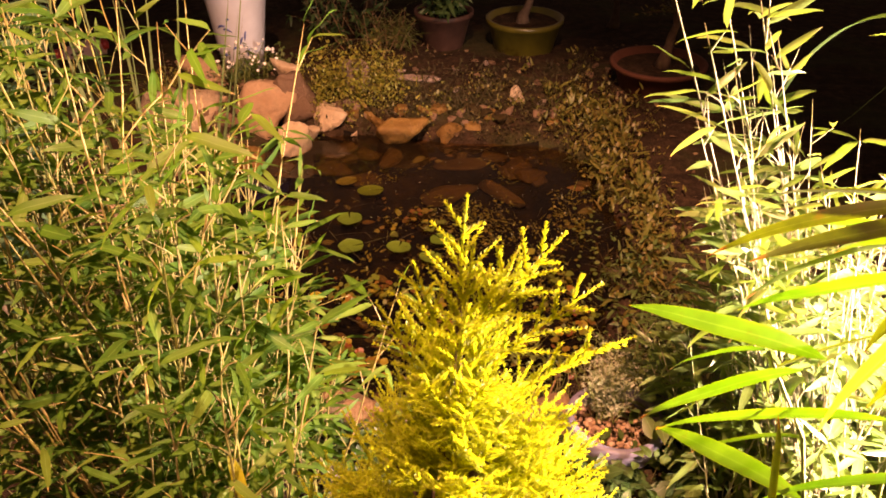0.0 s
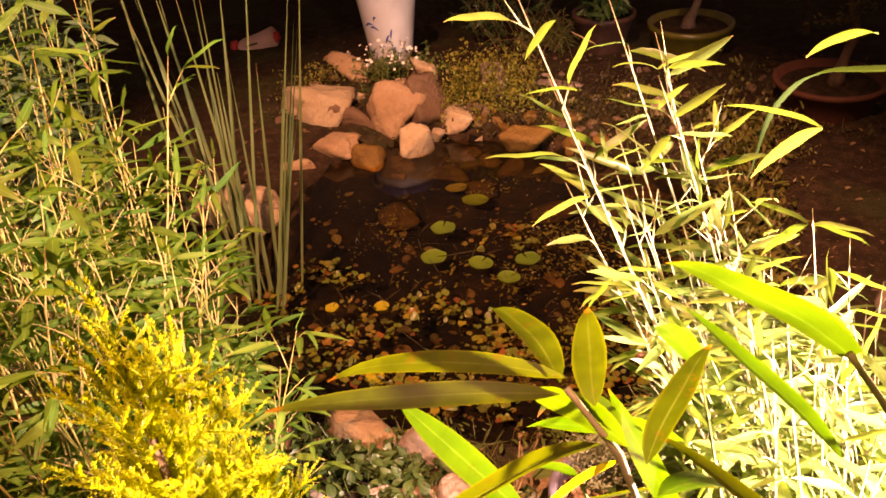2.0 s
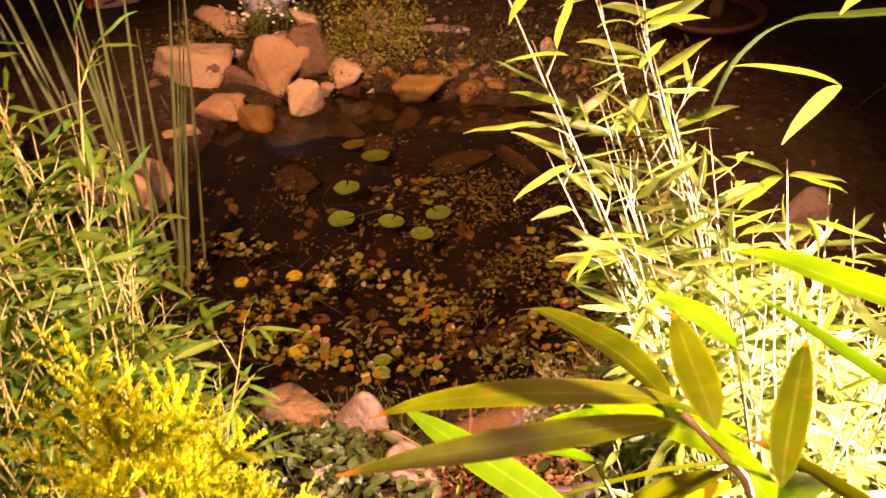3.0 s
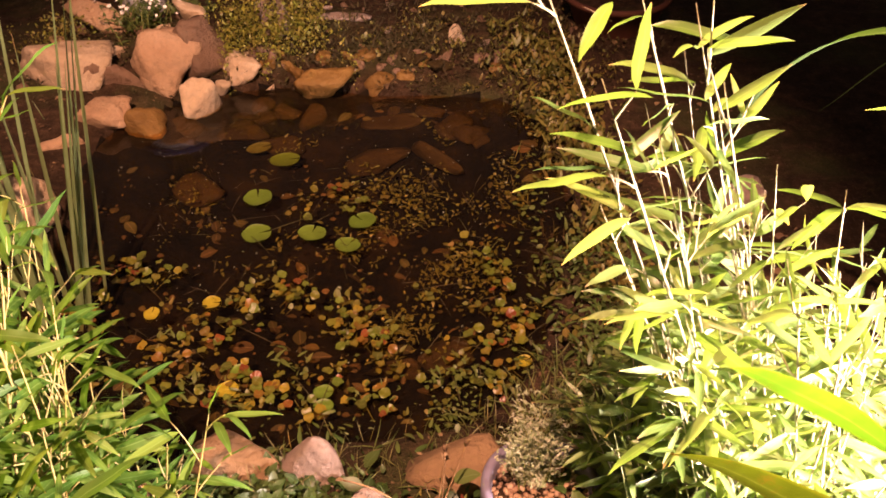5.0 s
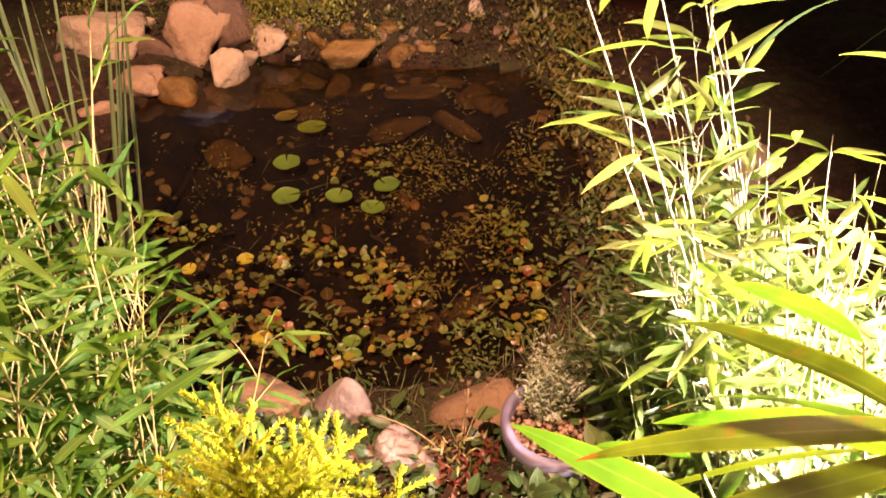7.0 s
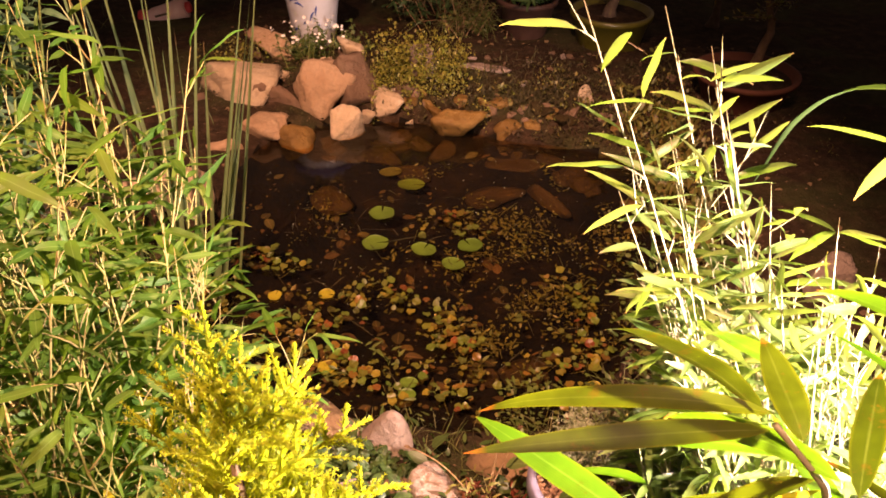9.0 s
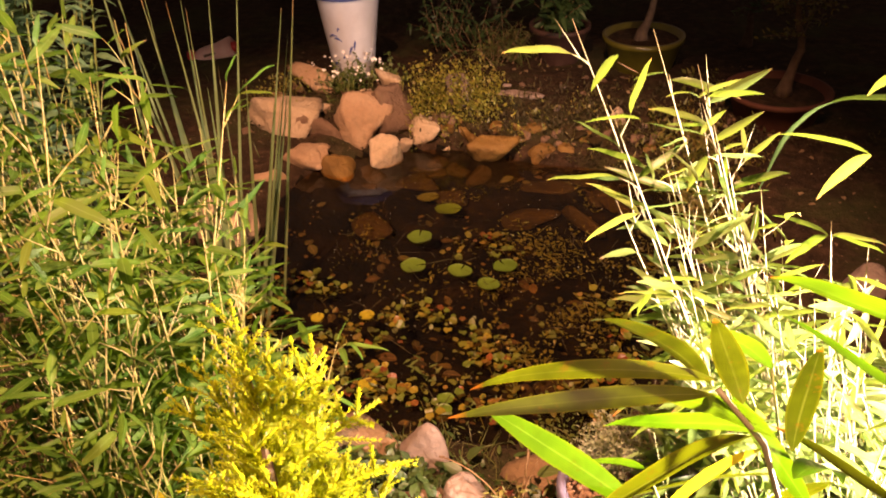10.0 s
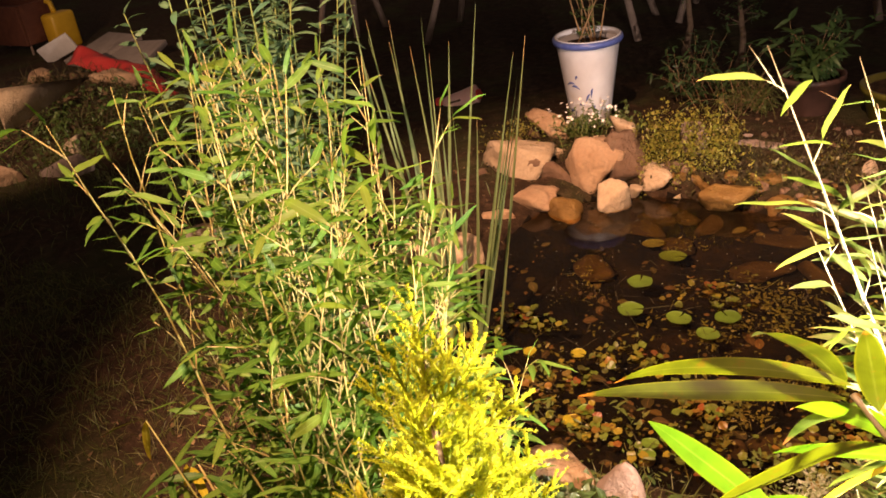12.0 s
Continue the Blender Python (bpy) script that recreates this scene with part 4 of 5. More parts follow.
    near = [Vector(p) - o for p in ((0.47, 0.62, 0.02), (0.45, 0.615, 0.5), (0.41, 0.605, 0.85), (0.388, 0.60, 0.99))]
    part("stem", Soup().add(tube(near, [0.002, 0.002, 0.0016, 0.001], 6)), GREEN_STALK, root)
    long_leaf(root, (0.388, 0.60, 0.99), (0.374, 0.60, 1.122), 0.019, SHADED_FLECK_LEAF, 0.2, 0.3, 10)


broad_bamboo()


# the leaves that stand out at the top of the bright clump
for base, tip, wide in (((0.461, 1.185, 1.11), (0.384, 1.246, 1.116), 0.019), ((0.461, 1.185, 1.11), (0.395, 1.158, 1.075), 0.021), ((0.519, 1.27, 1.237), (0.589, 1.33, 1.242), 0.016),
                        ((0.519, 1.27, 1.237), (0.477, 1.194, 1.266), 0.011), ((0.42, 1.18, 1.32), (0.393, 1.15, 1.284), 0.020), ((0.526, 1.191, 1.159), (0.476, 1.147, 1.224), 0.023),
                        ((0.463, 1.205, 1.164), (0.384, 1.233, 1.173), 0.022), ((0.452, 1.142, 1.259), (0.38, 1.166, 1.235), 0.017), ((0.526, 1.24, 1.201), (0.556, 1.277, 1.22), 0.015),
                        ((0.562, 1.317, 1.143), (0.60, 1.382, 1.124), 0.013), ((0.683, 1.075, 1.266), (0.593, 1.101, 1.27), 0.017), ((0.683, 1.075, 1.266), (0.625, 0.998, 1.249), 0.020),
                        ((0.718, 1.124, 1.336), (0.654, 1.028, 1.346), 0.022), ((0.71, 1.285, 1.045), (0.66, 1.27, 1.0), 0.026), ((0.71, 1.285, 1.045), (0.635, 1.30, 1.06), 0.018)):
    long_leaf(bright_clump, base, tip, wide, LIT_BAMBOO_LEAF, 0.45, 0.25, 0)
long_leaf(bright_clump, (0.445, 1.30, 1.25), (0.415, 1.286, 1.271), 0.010, LITTER, 0.1, 0.4, 0, label="dry orange brown leaf")


# arching strap leaves
def glide(points, steps):
    """A smooth line through points."""
    p = [Vector(q) for q in points]
    p = [2 * p[0] - p[1], *p, 2 * p[-1] - p[-2]]
    out = []
    for i in range(1, len(p) - 2):
        for k in range(steps):
            t = k / steps
            out.append(0.5 * (2 * p[i] + (p[i + 1] - p[i - 1]) * t + (2 * p[i - 1] - 5 * p[i] + 4 * p[i + 1] - p[i + 2]) * t * t + (3 * p[i] - p[i - 1] - 3 * p[i + 1] + p[i + 2]) * t ** 3))
    return out + [p[-2]]


def strap_plant():
    root = thing("strap_leaf_plant", (1.25, 1.30, height(1.25, 1.30)), "plant with long arching dark green strap leaves", "plant")
    for points in (((0, 0, 0), (-0.10, -0.05, 0.75), (-0.32, -0.02, 1.14), (-0.52, 0.02, 1.17), (-0.59, 0.10, 1.09), (-0.61, 0.20, 0.93)),
                   ((0.02, 0, 0), (0.0, 0.2, 0.7), (-0.05, 0.35, 0.95), (-0.17, 0.55, 0.90), (-0.27, 0.65, 0.72)),
                   ((0, 0.02, 0), (0.15, 0.1, 0.7), (0.4, 0.2, 0.9), (0.65, 0.3, 0.6))):
        line = glide(points, 7)
        v, uv, f = [], [], []
        for i, p in enumerate(line):
            s = i / (len(line) - 1)
            d = (line[min(i + 1, len(line) - 1)] - line[max(0, i - 1)]).normalized()
            side = d.cross(Vector((0.2, -0.3, 1))).normalized()
            w = 0.0075 * (1 - s ** 3) + 0.0006
            up = side.cross(d)
            for k in (-1, 0, 1):
                v.append(tuple(p + side * w * k + up * (0.35 * w * abs(k)))), uv.append((0.5 + 0.5 * k, s * 0.9))
        for i in range(len(line) - 1):
            a = 3 * i
            f += [(a, a + 1, a + 4, a + 3), (a + 1, a + 2, a + 5, a + 4)]
        part("leaf", Soup().add((np.array(v), f, np.array(uv))), STRAP_LEAF, root)


strap_plant()


# reeds
def reeds():
    rnd.seed(24)
    root = thing("reed_clump", (-0.81, 2.27, -0.02), "clump of tall slender green reeds in the pond margin", "reeds")
    count = 22
    for i in range(count):
        u = (i + rnd.random()) / count
        p = Vector((0.23 * u - 0.12, gauss(0.05), -0.04))
        tip = Vector((0.62 * u - 0.24 + gauss(0.04), gauss(0.07), spread(0.70, 1.10) + 0.14 * (1 - u)))
        line = bend_line(p, tip - p, (tip - p).length, spread(-0.03, 0.06), 9)
        w, yaw = spread(0.005, 0.0085), spread(-0.7, 0.7)
        v, uv, f = [], [], []
        for k, q in enumerate(line):
            s = k / 9
            half = w * (1 - s ** 2.2) + 0.0004
            side, ahead = Vector((math.cos(yaw + s), math.sin(yaw + s), 0)), Vector((-math.sin(yaw + s), math.cos(yaw + s), 0))
            for j in (-1, 0, 1):
                v.append(tuple(q + side * half * j + ahead * (0.5 * half * (1 - abs(j))))), uv.append((0.5 + 0.5 * j, s))
        for k in range(9):
            b = 3 * k
            f += [(b, b + 1, b + 4, b + 3), (b + 1, b + 2, b + 5, b + 4)]
        part("reed", Soup().add((np.array(v), f, np.array(uv))), REED_LEAF, root)


reeds()


rnd.seed(25)


# lily pads and floating leaves
def pad(x, y, wide, deep, turn_z, tilt=(0, 0), material=PAD_LEAF, label="round green lily pad floating on the pond", z=0.004):
    n, v, uv, f = 40, [(0, 0, 0.001)], [(0.5, 0.3)], []
    for ring, (r, h) in enumerate(((0.5, 0.0005), (0.92, 0.0), (1.0, 0.0025))):
        for k in range(n + 1):
            a = radians(5) + (2 * math.pi - radians(10)) * k / n
            q = r * (1 + 0.02 * math.sin(5 * a))
            v.append((wide / 2 * q * math.cos(a), deep / 2 * q * math.sin(a), h + 0.0012 * math.sin(4 * a + turn_z) * r)), uv.append((0.5 + 0.5 * r * math.sin(9 * a), 0.3))
    f += [(0, 1 + k, 2 + k) for k in range(n)]
    f += [(1 + q * (n + 1) + k, 1 + (q + 1) * (n + 1) + k, 2 + (q + 1) * (n + 1) + k, 2 + q * (n + 1) + k) for q in range(2) for k in range(n)]
    ob = new("lily_pad", Soup().add((np.array(v), f, np.array(uv))).mesh("lily_pad", material))
    ob.matrix_basis = pose(x, y, z, tilt[0], tilt[1], turn_z)
    return tagged(ob, label, "lily pad", "lily pads")


pad(-0.34, 2.78, 0.090, 0.092, 100)
pad(-0.31, 2.59, 0.090, 0.083, 20, (4, 0))
pad(-0.14, 2.59, 0.074, 0.087, 80, (3, 0))
pad(0.01, 2.65, 0.078, 0.088, 130)
pad(-0.025, 2.53, 0.073, 0.079, 60, (0, 3))
pad(-0.29, 3.02, 0.105, 0.085, 10, label="olive lily pad lying just under the water", z=-0.012)
pad(-0.40, 3.12, 0.09, 0.07, 30, label="brownish lily pad lying under the water", z=-0.04, material=SUNK_LEAF)
pad(-0.38, 2.28, 0.050, 0.052, 0, material=YELLOW_LEAF, label="small yellow leaf floating on the pond")
pad(-0.535, 2.235, 0.050, 0.042, 90, material=YELLOW_LEAF, label="small yellow leaf floating on the pond")
pad(-0.25, 2.02, 0.05, 0.05, 40, label="small green leaf floating among water plants")
pad(-0.27, 1.96, 0.055, 0.055, 70, material=YELLOW_LEAF, label="small yellow leaf floating among water plants")
pad(-0.03, 1.95, 0.05, 0.045, 10, label="small green leaf floating near the stones")
pad(-0.025, 1.905, 0.05, 0.045, 190, label="small green leaf floating near the stones")
pad(0.47, 2.05, 0.045, 0.04, 30, material=YELLOW_LEAF, label="small yellow leaf at the pond's edge")


# floating red and yellow water plants
ROSETTE = [blade(0.031, 0.027, spread(0.1, 0.5), 0.2, 5, 0.78, blunt=0.35, wave=0.1) for i in range(3)]


ROSETTE_MESHES = [Soup().add(q).mesh("leaf", WATER_LEAF) for q in ROSETTE]


def rosette(x, y, radius, count, z=0.004):
    root = thing("water_plant", (x, y, z), "floating rosette of red, orange and yellow water-plant leaves", "water plant", "floating water plants")
    for i in range(count):
        a, r = i * 2.4 + gauss(0.3), radius * math.sqrt((i + 0.6) / count)
        m = Matrix.Translation((r * math.cos(a) * 0.7, r * math.sin(a) * 0.7, spread(0, 0.006))) @ pose(0, 0, 0, spread(-6, 32), gauss(14), math.degrees(a) - 90 + gauss(45)) @ Matrix.Scale(spread(0.5, 1.15), 4)
        piece("leaf", ROSETTE_MESHES[i % 3], root, m)
    part("stalk", Soup().add(tube([(0, 0, 0), (gauss(radius * 0.6), gauss(radius * 0.6), -0.03)], [0.0012, 0.001], 4)), SUNK_LEAF, root)


def in_pond(x, y, rim=0.97):
    return pond_reach(x, y) < rim


CLUSTERS = ((-0.09, 2.76, 0.05, 10), (-0.20, 2.30, 0.08, 9), (-0.05, 2.22, 0.08, 9), (0.05, 2.14, 0.07, 7), (-0.30, 2.16, 0.09, 6), (-0.58, 2.42, 0.08, 9), (-0.66, 2.26, 0.06, 6),
            (0.44, 2.16, 0.07, 10), (0.40, 2.44, 0.05, 6), (0.54, 2.10, 0.05, 6), (0.06, 1.97, 0.05, 6), (-0.24, 1.99, 0.05, 6), (-0.12, 1.94, 0.06, 6), (-0.46, 2.06, 0.09, 7), (0.30, 1.98, 0.08, 6), (0.50, 1.99, 0.06, 8), (0.40, 1.93, 0.07, 6), (0.58, 2.02, 0.05, 5))
for cx, cy, wide, count in CLUSTERS:
    for i in range(count):
        x, y = cx + gauss(wide), cy + gauss(wide * 0.7)
        if in_pond(x, y):
            if rnd.random() < 0.8:
                rosette(x, y, spread(0.03, 0.06), rnd.randint(3, 6))


def scatter(name, shapes, material, count, place, label, category, size=(0.7, 1.2), lift=0.0, upright=(-20, 50), stalk=0.0, clump=1, wide=0.02):
    """Many small leaves that nobody could count, as one object; place() gives x, y or None."""
    soup = Soup()
    for i in range(count):
        at = place()
        if at is None:
            continue
        x, y = at[0], at[1]
        z = (at[2] if len(at) > 2 else height(x, y)) + lift
        vigour = spread(0.6, 1.3) if clump > 1 else 1.0
        for k in range(clump):
            h = spread(0, stalk) * vigour
            dx, dy = (gauss(wide), gauss(wide)) if clump > 1 else (0, 0)
            m = Matrix.Translation((x + dx, y + dy, z + h)) @ pose(0, 0, 0, spread(*upright), gauss(18), spread(0, 360)) @ Matrix.Scale(spread(*size) * vigour, 4)
            soup.add(shapes[rnd.randrange(len(shapes))], m)
    ob = single(name, soup, material, (0, 0, 0), label, category, kind="stuff")
    return ob


def pond_spot(x0, x1, y0, y1, z=0.004, rim=0.99):
    def place():
        x, y = spread(x0, x1), spread(y0, y1)
        return (x, y, z + spread(0, 0.004)) if in_pond(x, y, rim) else None
    return place


def weed_spot(x0, x1, y0, y1, z, bottom=False):
    """A place in the pond, in uneven patches with bare water between them."""
    def place():
        for _ in range(6):
            x, y = spread(x0, x1), spread(y0, y1)
            if in_pond(x, y, 0.98) and noise.noise(Vector((x * 4.5, y * 4.5, 7.0))) > -0.05:
                return (x, y, height(x, y)) if bottom else (x, y, max(z, height(x, y) + 0.01))
        return None
    return place


def ground_spot(cx, cy, sx, sy):
    def place():
        x, y = cx + gauss(sx), cy + gauss(sy)
        return (x, y) if pond_reach(x, y) > 0.98 else None
    return place


SMALL = [blade(0.022, 0.008, spread(0.1, 0.5), 0.2, 4) for i in range(5)]
ROUNDISH = [blade(0.018, 0.013, spread(0.1, 0.5), 0.2, 4, 0.8, blunt=0.6) for i in range(5)]
LANCE = [blade(0.045, 0.011, spread(0.1, 0.6), 0.2, 5) for i in range(5)]
OVATE = [blade(0.055, 0.03, spread(0.2, 0.6), 0.2, 6, 0.75) for i in range(5)]
HAIR = [blade(spread(0.05, 0.11), 0.003, spread(0.3, 1.0), 0.3, 4) for i in range(6)]
# Floating bits in a pale colour that also imitates glints on the water.
scatter("duckweed", [blade(0.007, 0.006, 0, 0.1, 2, 0.8, blunt=0.8)], SILVER_LEAF, 260, pond_spot(-0.95, 0.62, 1.85, 3.4, 0.003), "tiny pale specks for floating leaves and painted glints on the pond", "duckweed", (0.3, 0.9), 0, (-3, 3))
scatter("cress", LANCE + SMALL, CRESS_LEAF, 26, pond_spot(-0.62, 0.6, 1.80, 2.16, 0.004, 1.03), "pale green cress growing out of the shallow water", "water plant", (0.5, 1.0), 0, (-5, 60), 0.02, 6, 0.02)
scatter("water_weed", ROUNDISH + SMALL, SUNK_LEAF, 70, pond_spot(-0.75, 0.6, 1.86, 2.45, -0.03), "brown green weed under the shallow water", "water plant", (0.7, 1.3), 0, (-20, 70), 0.03, 8, 0.022)
scatter("water_weed", SMALL + ROUNDISH + HAIR[:2], SUNK_LEAF, 95, weed_spot(0.0, 0.55, 2.1, 3.05, -0.07), "olive weed strands under the pond water", "water plant", (0.5, 1.1), 0, (-20, 80), 0.06, 14, 0.028)
scatter("pond_stems", [blade(spread(0.06, 0.14), 0.0022, spread(0.1, 0.9), 0.3, 5, twist=gauss(0.4)) for i in range(6)], DRY_MOSS, 130, pond_spot(-0.7, 0.62, 1.88, 2.95, 0.005), "thin dry stems floating among the pond weed", "water plant", (0.6, 1.2), 0, (-4, 14))
scatter("sunken_litter", ROUNDISH + OVATE[:3], SUNK_LITTER, 380, lambda: weed_spot(-0.9, 0.6, 1.9, 3.45, 0.0, True)(), "rotting brown leaves on the bottom of the pond", "leaf litter", (0.6, 1.5), 0.006, (-15, 25))
scatter("water_weed", SMALL, SUNK_LEAF, 24, weed_spot(-0.7, 0.4, 2.5, 3.3, -0.12), "brown weed deep in the pond", "water plant", (0.6, 1.2), 0, (-20, 80), 0.05, 16, 0.035)
scatter("edge_plant", ROUNDISH, CRESS_LEAF, 110, lambda: (0.54 + gauss(0.05), 2.45 + gauss(0.28), 0.008), "small round pale green leaves along the pond's edge", "water plant", (0.6, 1.3), 0, (-8, 25), 0.01)
scatter("sedum", SMALL + ROUNDISH, YOUNG_SEDUM, 170, ground_spot(-0.42, 3.72, 0.105, 0.10), "cushion of yellow green sedum among the stones", "sedum", (0.45, 0.95), 0, (10, 88), 0.17, 26, 0.013)
scatter("creeper", SMALL + ROUNDISH + LANCE[:2], SEDUM_LEAF, 150, ground_spot(0.62, 3.32, 0.12, 0.28), "low olive creeper covering the pond's bank", "ground cover", (0.8, 1.4), 0, (20, 88), 0.07, 16, 0.022)
scatter("creeper", SMALL + ROUNDISH + LANCE[:2], SEDUM_LEAF, 110, ground_spot(0.74, 2.75, 0.06, 0.36), "olive creeper along the pond's side bank", "ground cover", (0.8, 1.4), 0, (10, 88), 0.05, 14, 0.025)
scatter("creeper", SMALL + HAIR[:3], DRY_MOSS, 260, ground_spot(0.2, 3.80, 0.45, 0.22), "dry brown low plants on the far bank", "ground cover", (0.5, 1.2), 0, (0, 85), 0.03, 14, 0.03)
scatter("creeper", SMALL + ROUNDISH, SEDUM_LEAF, 120, ground_spot(0.15, 3.75, 0.45, 0.2), "sparse olive shoots on the far bank", "ground cover", (0.5, 1.0), 0, (20, 88), 0.05, 10, 0.02)
scatter("ground_cover", OVATE, HERB_LEAF, 560, ground_spot(0.74, 1.52, 0.12, 0.11), "bright broad leaves round the small pot", "ground cover", (0.5, 1.3), 0.01, (-10, 60), 0.16)
scatter("ground_cover", ROUNDISH + OVATE, SHADED_LOW_LEAF, 620, ground_spot(-0.10, 1.60, 0.11, 0.05), "low green leaves between the near stones", "ground cover", (0.4, 0.8), 0.0, (-5, 60), 0.03)
scatter("ground_cover", SMALL + LANCE, HERB_LEAF, 900, ground_spot(-0.35, 1.72, 0.2, 0.13), "sparse grass and leaves on the near bank", "grass", (0.6, 1.2), 0.0, (5, 85), 0.02)
scatter("grass", HAIR, GRASS, 600, ground_spot(0.1, 1.62, 0.4, 0.12), "short grass on the near bank", "grass", (0.5, 1.0), 0.0, (35, 100))
scatter("grass", HAIR, GRASS, 500, ground_spot(0.62, 1.85, 0.10, 0.08), "tuft of bright grass at the pond's edge", "grass", (0.6, 1.3), 0.0, (35, 100))
scatter("grass", HAIR, GRASS, 260, ground_spot(0.50, 1.80, 0.13, 0.05), "pale grass tufts behind the small pot", "grass", (0.5, 1.1), 0.0, (40, 100))
scatter("cress", SMALL + ROUNDISH, CRESS_LEAF, 40, pond_spot(0.22, 0.66, 1.80, 2.02, 0.004, 1.02), "pale green cress at the pond's near corner", "water plant", (0.5, 1.0), 0, (-5, 60), 0.02, 7, 0.02)
scatter("ground_cover", ROUNDISH + LANCE, HERB_LEAF, 70, lambda: (0.64 + gauss(0.06), 2.15 + gauss(0.22)), "small green marsh plants along the pond's side bank", "ground cover", (0.5, 1.1), 0.0, (-5, 70), 0.06, 14, 0.03)
scatter("ground_cover", HAIR + SMALL, DRY_MOSS, 60, lambda: (0.66 + gauss(0.06), 2.2 + gauss(0.3)), "dry stems and moss along the pond's side bank", "ground cover", (0.5, 1.1), 0.0, (-5, 90), 0.03, 14, 0.03)
scatter("ground_cover", ROUNDISH + OVATE[:3] + SMALL, SHADED_LOW_LEAF, 42, ground_spot(0.08, 1.50, 0.20, 0.06), "low green leaves on the near bank", "ground cover", (0.4, 0.9), 0.0, (-5, 65), 0.04, 16, 0.03)
scatter("ground_cover", OVATE + ROUNDISH, SHADED_LOW_LEAF, 24, ground_spot(0.42, 1.34, 0.09, 0.03), "dark green leaves in front of the small pot", "ground cover", (0.5, 1.0), 0.0, (-5, 65), 0.07, 14, 0.03)
scatter("creeper", SMALL + ROUNDISH + HAIR[:2], DRY_MOSS, 110, ground_spot(-0.95, 3.66, 0.28, 0.14), "dry moss and debris between the boulders", "ground cover", (0.4, 1.0), 0.0, (-5, 75), 0.03, 14, 0.025)
scatter("moss", ROUNDISH + SMALL, YOUNG_SEDUM, 34, ground_spot(-1.28, 3.72, 0.10, 0.06), "yellow green moss behind the pale boulder", "moss", (0.4, 0.8), 0.02, (0, 75), 0.08, 18, 0.02)
scatter("grass", HAIR, GRASS, 300, ground_spot(0.47, 3.28, 0.03, 0.03), "tuft of grass on the far bank", "grass", (0.8, 1.5), 0.0, (55, 100))
scatter("lawn", HAIR, GRASS, 9000, lambda: (spread(-4.0, -0.9), spread(0.7, 2.0)), "thin dry lawn", "lawn", (0.5, 1.0), 0.0, (20, 100))
def dry_spot():
    x, y = spread(-1.6, 1.3), spread(1.2, 4.6)
    return (x, y) if pond_reach(x, y) > 1.03 else None


scatter("leaf_litter", SMALL + OVATE[:2], LITTER, 2200, dry_spot, "dry fallen leaves on the soil", "leaf litter", (0.3, 0.8), 0.004, (-12, 12))
scatter("leaf_litter", SMALL + OVATE[:2], LITTER, 1600, lambda: (-4.7 + gauss(0.6), 3.6 + gauss(0.5)), "dry leaves and clods on a soil mound", "leaf litter", (0.6, 1.5), 0.004, (-12, 30))
scatter("ground_cover", ROUNDISH + SMALL + LANCE[:2], HERB_LEAF, 150, lambda: (-4.0 + gauss(0.45), 3.35 + gauss(0.35)), "low green weeds on the soil mound", "ground cover", (0.8, 1.6), 0.0, (0, 80), 0.10, 16, 0.05)
scatter("ground_cover", HAIR + SMALL, DRY_MOSS, 160, lambda: (-4.4 + gauss(0.5), 3.45 + gauss(0.4)), "dry brown stems on the soil mound", "ground cover", (0.8, 1.6), 0.0, (0, 85), 0.05, 16, 0.05)
scatter("grass", HAIR, GRASS, 2500, lambda: (-3.4 + gauss(0.7), 3.1 + gauss(0.5)), "rough grass beside the mound", "grass", (0.6, 1.4), 0.0, (30, 100))


# ---- pots and garden things ----
def pot_thing(name, where, profile, material, label, group="flower pots", fill=None, fill_radius=0.1, fill_height=0.1, tilt=(0, 0)):
    root = thing(name, where, label, "flower pot", group)
    root.rotation_euler = (radians(tilt[0]), radians(tilt[1]), 0)
    part("body", Soup().add(lathe(profile)), material, root)
    if fill:
        top = [(fill_radius * k / 8, fill_height + 0.006 * math.sin(3 * k)) for k in range(8, -1, -1)]
        part("soil", Soup().add(lathe(top)), fill, root)
    return root


